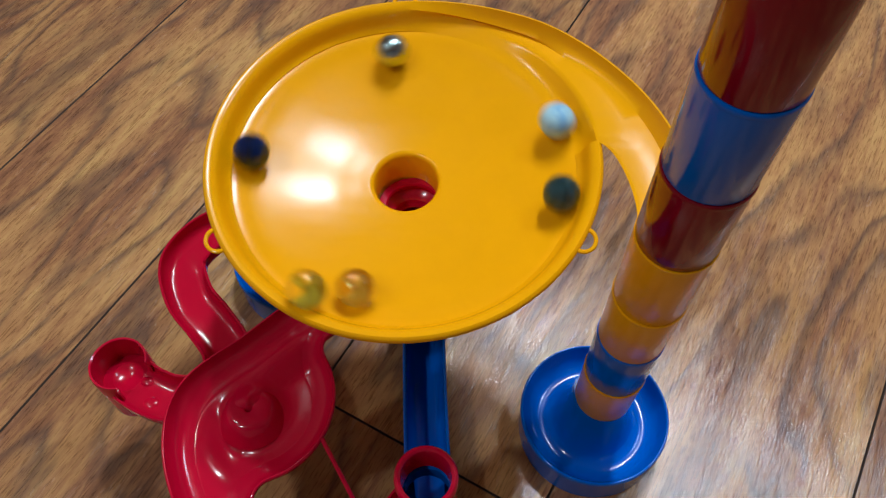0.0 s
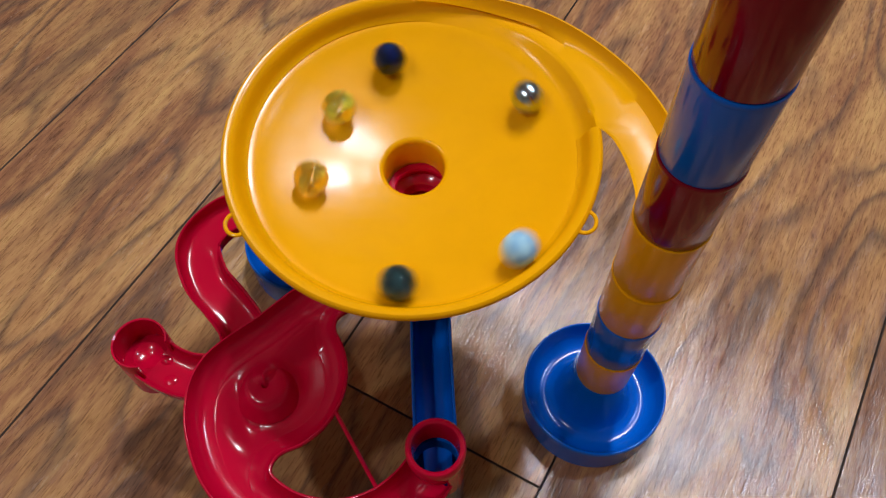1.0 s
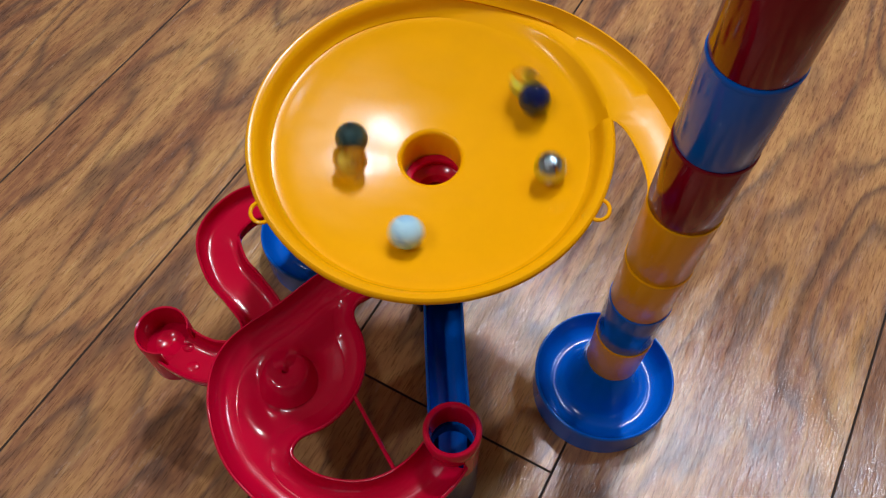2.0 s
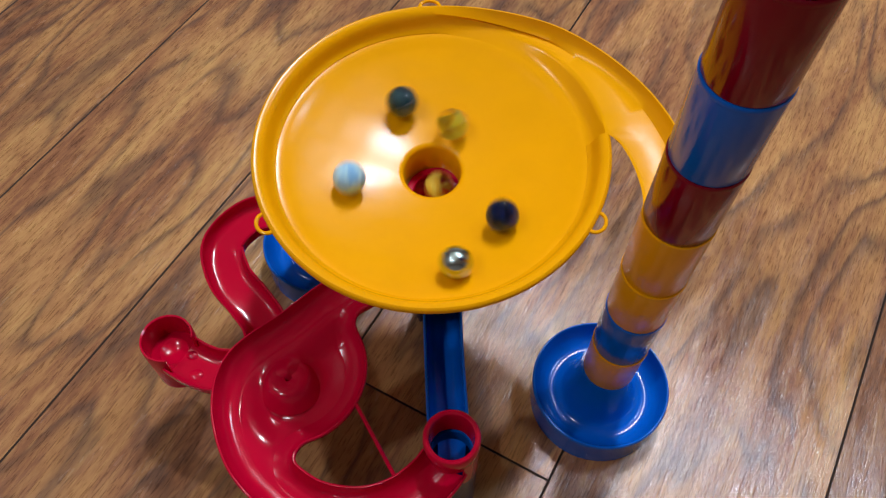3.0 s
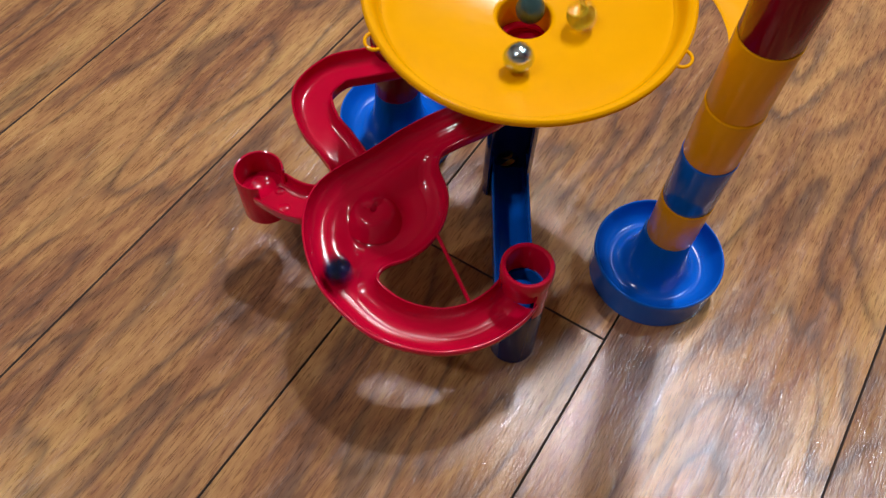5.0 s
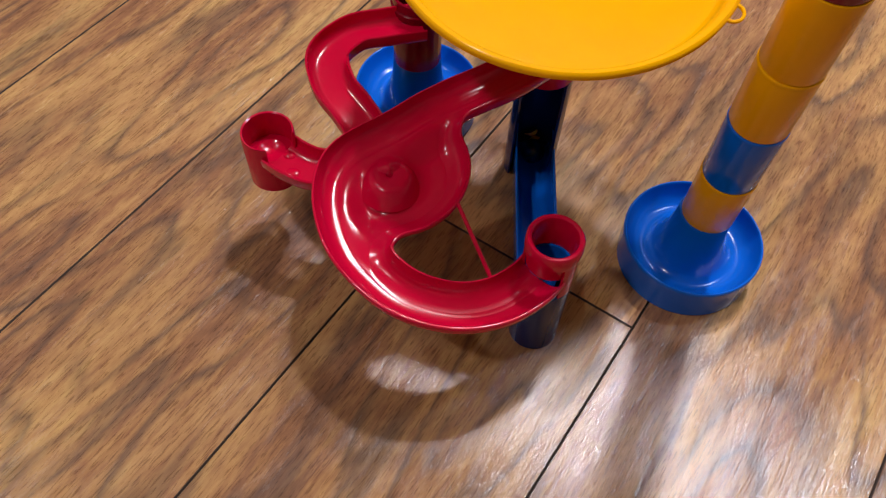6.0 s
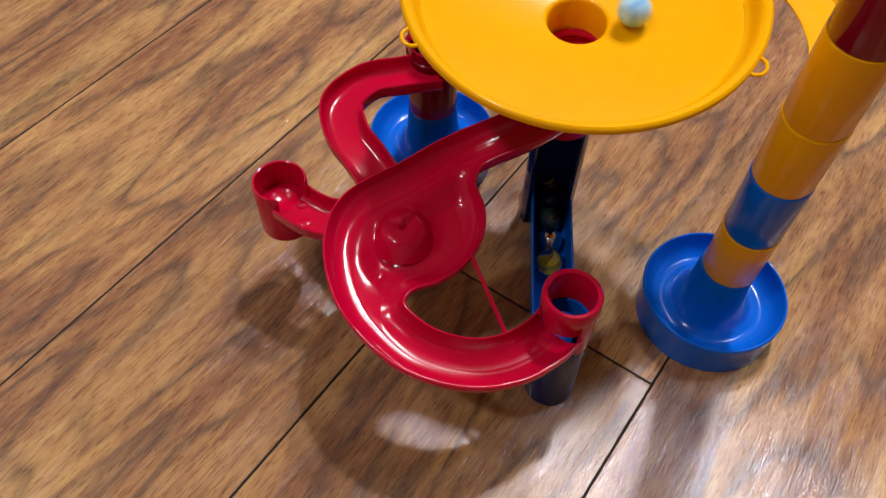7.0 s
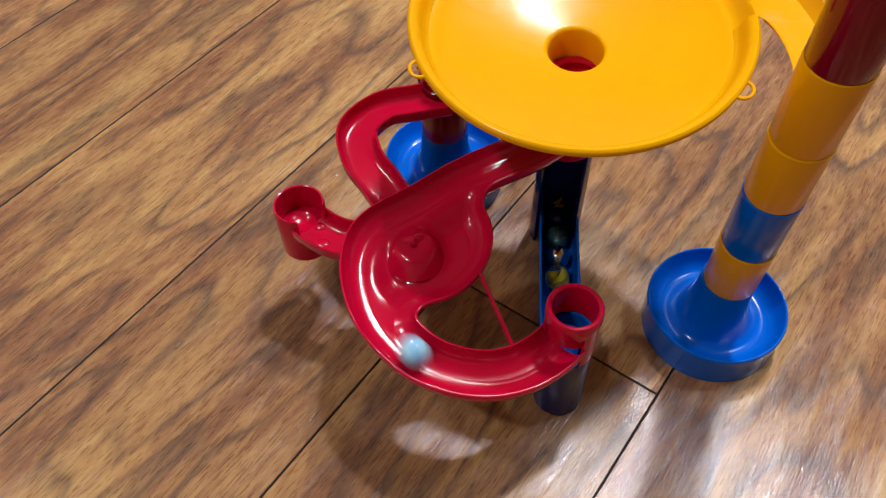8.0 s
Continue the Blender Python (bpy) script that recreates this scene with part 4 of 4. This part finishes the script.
    roll(grey_marble, [
        (0, 0.0954, 0.2636, 0.1813, 0), (0.1, 0.0936, 0.2945, 0.1828, 47), (0.2, 0.0756, 0.3205, 0.1842, 94), (0.3, 0.0469, 0.3347, 0.1846, 141),
        (0.4, 0.0153, 0.3339, 0.1839, 188), (0.5, -0.0120, 0.3191, 0.1823, 235), (0.6, -0.0301, 0.2941, 0.1804, 282), (0.7, -0.0355, 0.2633, 0.1785, 329),
        (0.8, -0.0271, 0.2336, 0.1797, 376), (0.9, -0.0049, 0.2130, 0.1807, 423), (1, 0.0246, 0.2116, 0.1742, 470), (1.1, 0.0538, 0.2229, 0.1732, 517),
        (1.2, 0.0768, 0.2422, 0.1751, 564), (1.3, 0.0884, 0.2657, 0.1778, 611), (1.4, 0.0866, 0.2898, 0.1799, 658), (1.5, 0.0735, 0.3103, 0.1810, 705),
        (1.6, 0.0505, 0.3225, 0.1810, 752), (1.7, 0.0241, 0.3210, 0.1793, 799), (1.8, 0.0050, 0.3122, 0.1779, 846), (1.9, -0.0063, 0.2985, 0.1763, 893),
        (2, -0.0111, 0.2832, 0.1746, 940), (2.1, -0.0102, 0.2679, 0.1731, 987), (2.2, -0.0039, 0.2537, 0.1718, 1034), (2.3, 0.0080, 0.2423, 0.1709, 1081),
        (2.4, 0.0250, 0.2360, 0.1705, 1128), (2.5, 0.0452, 0.2382, 0.1710, 1175), (2.6, 0.0641, 0.2517, 0.1726, 1222), (2.7, 0.0737, 0.2764, 0.1753, 1269),
        (2.8, 0.0651, 0.3048, 0.1782, 1316), (2.9, 0.0373, 0.3170, 0.1782, 1363), (3, 0.0106, 0.3139, 0.1778, 1410), (3.1, -0.0094, 0.2993, 0.1770, 1457),
        (3.2, -0.0174, 0.2762, 0.1752, 1504), (3.3, -0.0105, 0.2521, 0.1730, 1551), (3.4, 0.0059, 0.2343, 0.1717, 1598), (3.5, 0.0266, 0.2237, 0.1717, 1645),
        (3.6, 0.0461, 0.2229, 0.1725, 1692), (3.7, 0.0606, 0.2311, 0.1731, 1739), (3.8, 0.0673, 0.2466, 0.1732, 1786), (3.9, 0.0659, 0.2688, 0.1732, 1833),
        (4, 0.0540, 0.2925, 0.1736, 1880), (4.1, 0.0349, 0.3077, 0.1751, 1927), (4.2, 0.0143, 0.3097, 0.1762, 1974), (4.3, 0.0018, 0.2988, 0.1748, 2021),
        (4.4, 0.0027, 0.2791, 0.1714, 2068), (4.5, 0.0185, 0.2620, 0.1687, 2115), (4.6, 0.0399, 0.2551, 0.1694, 2162), (4.7, 0.0552, 0.2582, 0.1711, 2209),
        (4.8, 0.0587, 0.2689, 0.1718, 2256), (4.9, 0.0487, 0.2846, 0.1713, 2303), (5, 0.0298, 0.2852, 0.1646, 2397), (5.067, 0.0298, 0.2816, 0.1534, 2444),
        (5.133, 0.0300, 0.2743, 0.1306, 2491), (5.2, 0.0300, 0.2720, 0.1236, 2538), (5.267, 0.0300, 0.2720, 0.1236, 2585), (5.333, 0.0166, 0.2573, 0.1186, 2632),
        (5.4, -0.0138, 0.2435, 0.1060, 2679), (5.467, -0.0418, 0.2223, 0.0996, 2726), (5.533, -0.0683, 0.1994, 0.0940, 2773), (5.6, -0.0643, 0.1654, 0.0880, 2820),
        (5.667, -0.0404, 0.1402, 0.0818, 2867), (5.733, -0.0067, 0.1323, 0.0759, 2914), (5.8, 0.0253, 0.1464, 0.0724, 2961), (5.867, 0.0393, 0.1655, 0.0695, 3008),
        (5.933, 0.0405, 0.1700, 0.0475, 3055), (6, 0.0391, 0.1830, 0.0179, 3102), (6.067, 0.0360, 0.2243, 0.0169, 3149), (6.133, 0.0329, 0.2657, 0.0159, 3196),
        (6.2, 0.0324, 0.2725, 0.0157, 3196), (6.267, 0.0324, 0.2725, 0.0157, 3196), (8, 0.0324, 0.2725, 0.0157, 3196),
    ])
    roll(yellow_marble, [
        (0, -0.0061, 0.2122, 0.1821, 0), (0.1, 0.0228, 0.2028, 0.1825, 47), (0.2, 0.0516, 0.2072, 0.1825, 94), (0.3, 0.0750, 0.2277, 0.1782, 141),
        (0.4, 0.0869, 0.2511, 0.1773, 188), (0.5, 0.0886, 0.2752, 0.1786, 235), (0.6, 0.0800, 0.2981, 0.1797, 282), (0.7, 0.0614, 0.3163, 0.1806, 329),
        (0.8, 0.0362, 0.3249, 0.1807, 376), (0.9, 0.0106, 0.3210, 0.1800, 423), (1, -0.0093, 0.3047, 0.1782, 470), (1.1, -0.0187, 0.2799, 0.1758, 517),
        (1.2, -0.0174, 0.2538, 0.1742, 564), (1.3, -0.0071, 0.2286, 0.1737, 611), (1.4, 0.0115, 0.2093, 0.1781, 658), (1.5, 0.0331, 0.2067, 0.1790, 705),
        (1.6, 0.0532, 0.2178, 0.1742, 752), (1.7, 0.0681, 0.2351, 0.1739, 799), (1.8, 0.0811, 0.2560, 0.1757, 846), (1.9, 0.0848, 0.2846, 0.1786, 893),
        (2, 0.0726, 0.3144, 0.1819, 940), (2.1, 0.0436, 0.3338, 0.1840, 987), (2.2, 0.0070, 0.3317, 0.1838, 1034), (2.3, -0.0206, 0.3064, 0.1807, 1081),
        (2.4, -0.0248, 0.2693, 0.1762, 1128), (2.5, -0.0039, 0.2398, 0.1724, 1175), (2.6, 0.0294, 0.2318, 0.1709, 1222), (2.7, 0.0571, 0.2456, 0.1717, 1269),
        (2.8, 0.0682, 0.2699, 0.1737, 1316), (2.9, 0.0561, 0.2903, 0.1736, 1363), (3, 0.0365, 0.3031, 0.1738, 1410), (3.1, 0.0136, 0.3026, 0.1742, 1457),
        (3.2, -0.0027, 0.2898, 0.1738, 1504), (3.3, -0.0059, 0.2718, 0.1725, 1551), (3.4, 0.0032, 0.2540, 0.1708, 1598), (3.5, 0.0214, 0.2419, 0.1700, 1645),
        (3.6, 0.0401, 0.2409, 0.1704, 1692), (3.7, 0.0529, 0.2480, 0.1711, 1739), (3.8, 0.0576, 0.2627, 0.1715, 1786), (3.9, 0.0527, 0.2811, 0.1716, 1833),
        (4, 0.0391, 0.2973, 0.1724, 1880), (4.1, 0.0171, 0.3059, 0.1748, 1927), (4.2, -0.0036, 0.3011, 0.1763, 1974), (4.3, -0.0134, 0.2855, 0.1754, 2021),
        (4.4, -0.0095, 0.2632, 0.1728, 2068), (4.5, 0.0071, 0.2448, 0.1708, 2115), (4.6, 0.0289, 0.2349, 0.1706, 2162), (4.7, 0.0493, 0.2365, 0.1714, 2209),
        (4.8, 0.0613, 0.2448, 0.1724, 2256), (4.9, 0.0628, 0.2591, 0.1723, 2303), (5, 0.0561, 0.2758, 0.1717, 2350), (5.1, 0.0487, 0.2933, 0.1728, 2397),
        (5.2, 0.0331, 0.3033, 0.1737, 2444), (5.3, 0.0164, 0.2994, 0.1730, 2491), (5.4, 0.0084, 0.2859, 0.1711, 2538), (5.5, 0.0125, 0.2722, 0.1692, 2585),
        (5.6, 0.0241, 0.2664, 0.1682, 2632), (5.7, 0.0350, 0.2704, 0.1684, 2679), (5.8, 0.0310, 0.2813, 0.1641, 2773), (5.867, 0.0307, 0.2787, 0.1530, 2820),
        (5.933, 0.0302, 0.2736, 0.1306, 2867), (6, 0.0300, 0.2720, 0.1236, 2914), (6.067, 0.0300, 0.2720, 0.1236, 2961), (6.133, 0.0238, 0.2631, 0.1213, 3008),
        (6.2, -0.0054, 0.2470, 0.1093, 3055), (6.267, -0.0344, 0.2284, 0.1009, 3102), (6.333, -0.0625, 0.2069, 0.0956, 3149), (6.4, -0.0679, 0.1742, 0.0895, 3196),
        (6.467, -0.0481, 0.1458, 0.0834, 3243), (6.533, -0.0162, 0.1323, 0.0774, 3290), (6.6, 0.0177, 0.1405, 0.0729, 3337), (6.667, 0.0388, 0.1635, 0.0713, 3384),
        (6.733, 0.0405, 0.1700, 0.0558, 3431), (6.8, 0.0399, 0.1719, 0.0182, 3478), (6.867, 0.0368, 0.2132, 0.0172, 3525), (6.933, 0.0348, 0.2395, 0.0165, 3572),
        (7, 0.0348, 0.2395, 0.0165, 3572), (8, 0.0348, 0.2395, 0.0165, 3572),
    ])
    roll(amber_marble, [
        (0, 0.0117, 0.2190, 0.1729, 0), (0.1, 0.0403, 0.2074, 0.1793, 47), (0.2, 0.0688, 0.2237, 0.1769, 94), (0.3, 0.0849, 0.2504, 0.1767, 141),
        (0.4, 0.0874, 0.2795, 0.1787, 188), (0.5, 0.0772, 0.3049, 0.1805, 235), (0.6, 0.0564, 0.3232, 0.1819, 282), (0.7, 0.0302, 0.3281, 0.1816, 329),
        (0.8, 0.0046, 0.3190, 0.1800, 376), (0.9, -0.0138, 0.2956, 0.1771, 423), (1, -0.0184, 0.2654, 0.1747, 470), (1.1, -0.0099, 0.2364, 0.1734, 517),
        (1.2, 0.0078, 0.2161, 0.1739, 564), (1.3, 0.0290, 0.2101, 0.1756, 611), (1.4, 0.0498, 0.2234, 0.1728, 658), (1.5, 0.0650, 0.2487, 0.1728, 705),
        (1.6, 0.0689, 0.2765, 0.1743, 752), (1.7, 0.0601, 0.3030, 0.1769, 799), (1.8, 0.0339, 0.3193, 0.1788, 846), (1.9, -0.0003, 0.3084, 0.1776, 893),
        (2, -0.0103, 0.2703, 0.1733, 940), (2.1, 0.0215, 0.2426, 0.1700, 987), (2.2, 0.0609, 0.2611, 0.1720, 1034), (2.3, 0.0586, 0.3043, 0.1770, 1081),
        (2.4, 0.0194, 0.3186, 0.1787, 1128), (2.5, -0.0083, 0.2924, 0.1754, 1175), (2.6, -0.0011, 0.2606, 0.1713, 1222), (2.7, 0.0225, 0.2500, 0.1693, 1269),
        (2.8, 0.0391, 0.2569, 0.1692, 1316), (2.9, 0.0376, 0.2734, 0.1686, 1363), (2.933, 0.0311, 0.2824, 0.1642, 1457), (3, 0.0308, 0.2793, 0.1522, 1504),
        (3.067, 0.0302, 0.2734, 0.1292, 1551), (3.133, 0.0300, 0.2720, 0.1236, 1598), (3.2, 0.0300, 0.2720, 0.1236, 1645), (3.267, 0.0300, 0.2720, 0.1236, 1692),
        (3.333, 0.0123, 0.2544, 0.1170, 1739), (3.4, -0.0183, 0.2409, 0.1046, 1786), (3.467, -0.0459, 0.2190, 0.0987, 1833), (3.533, -0.0699, 0.1944, 0.0931, 1880),
        (3.6, -0.0618, 0.1607, 0.0870, 1927), (3.667, -0.0359, 0.1375, 0.0809, 1974), (3.733, -0.0014, 0.1330, 0.0752, 2021), (3.8, 0.0292, 0.1501, 0.0722, 2068),
        (3.867, 0.0396, 0.1665, 0.0678, 2115), (3.933, 0.0405, 0.1700, 0.0421, 2162), (4, 0.0386, 0.1892, 0.0178, 2209), (4.067, 0.0355, 0.2305, 0.0167, 2256),
        (4.133, 0.0324, 0.2719, 0.0157, 2303), (4.2, 0.0300, 0.3045, 0.0149, 2350), (4.267, 0.0300, 0.3045, 0.0149, 2350), (8, 0.0300, 0.3045, 0.0149, 2350),
    ])


motions()
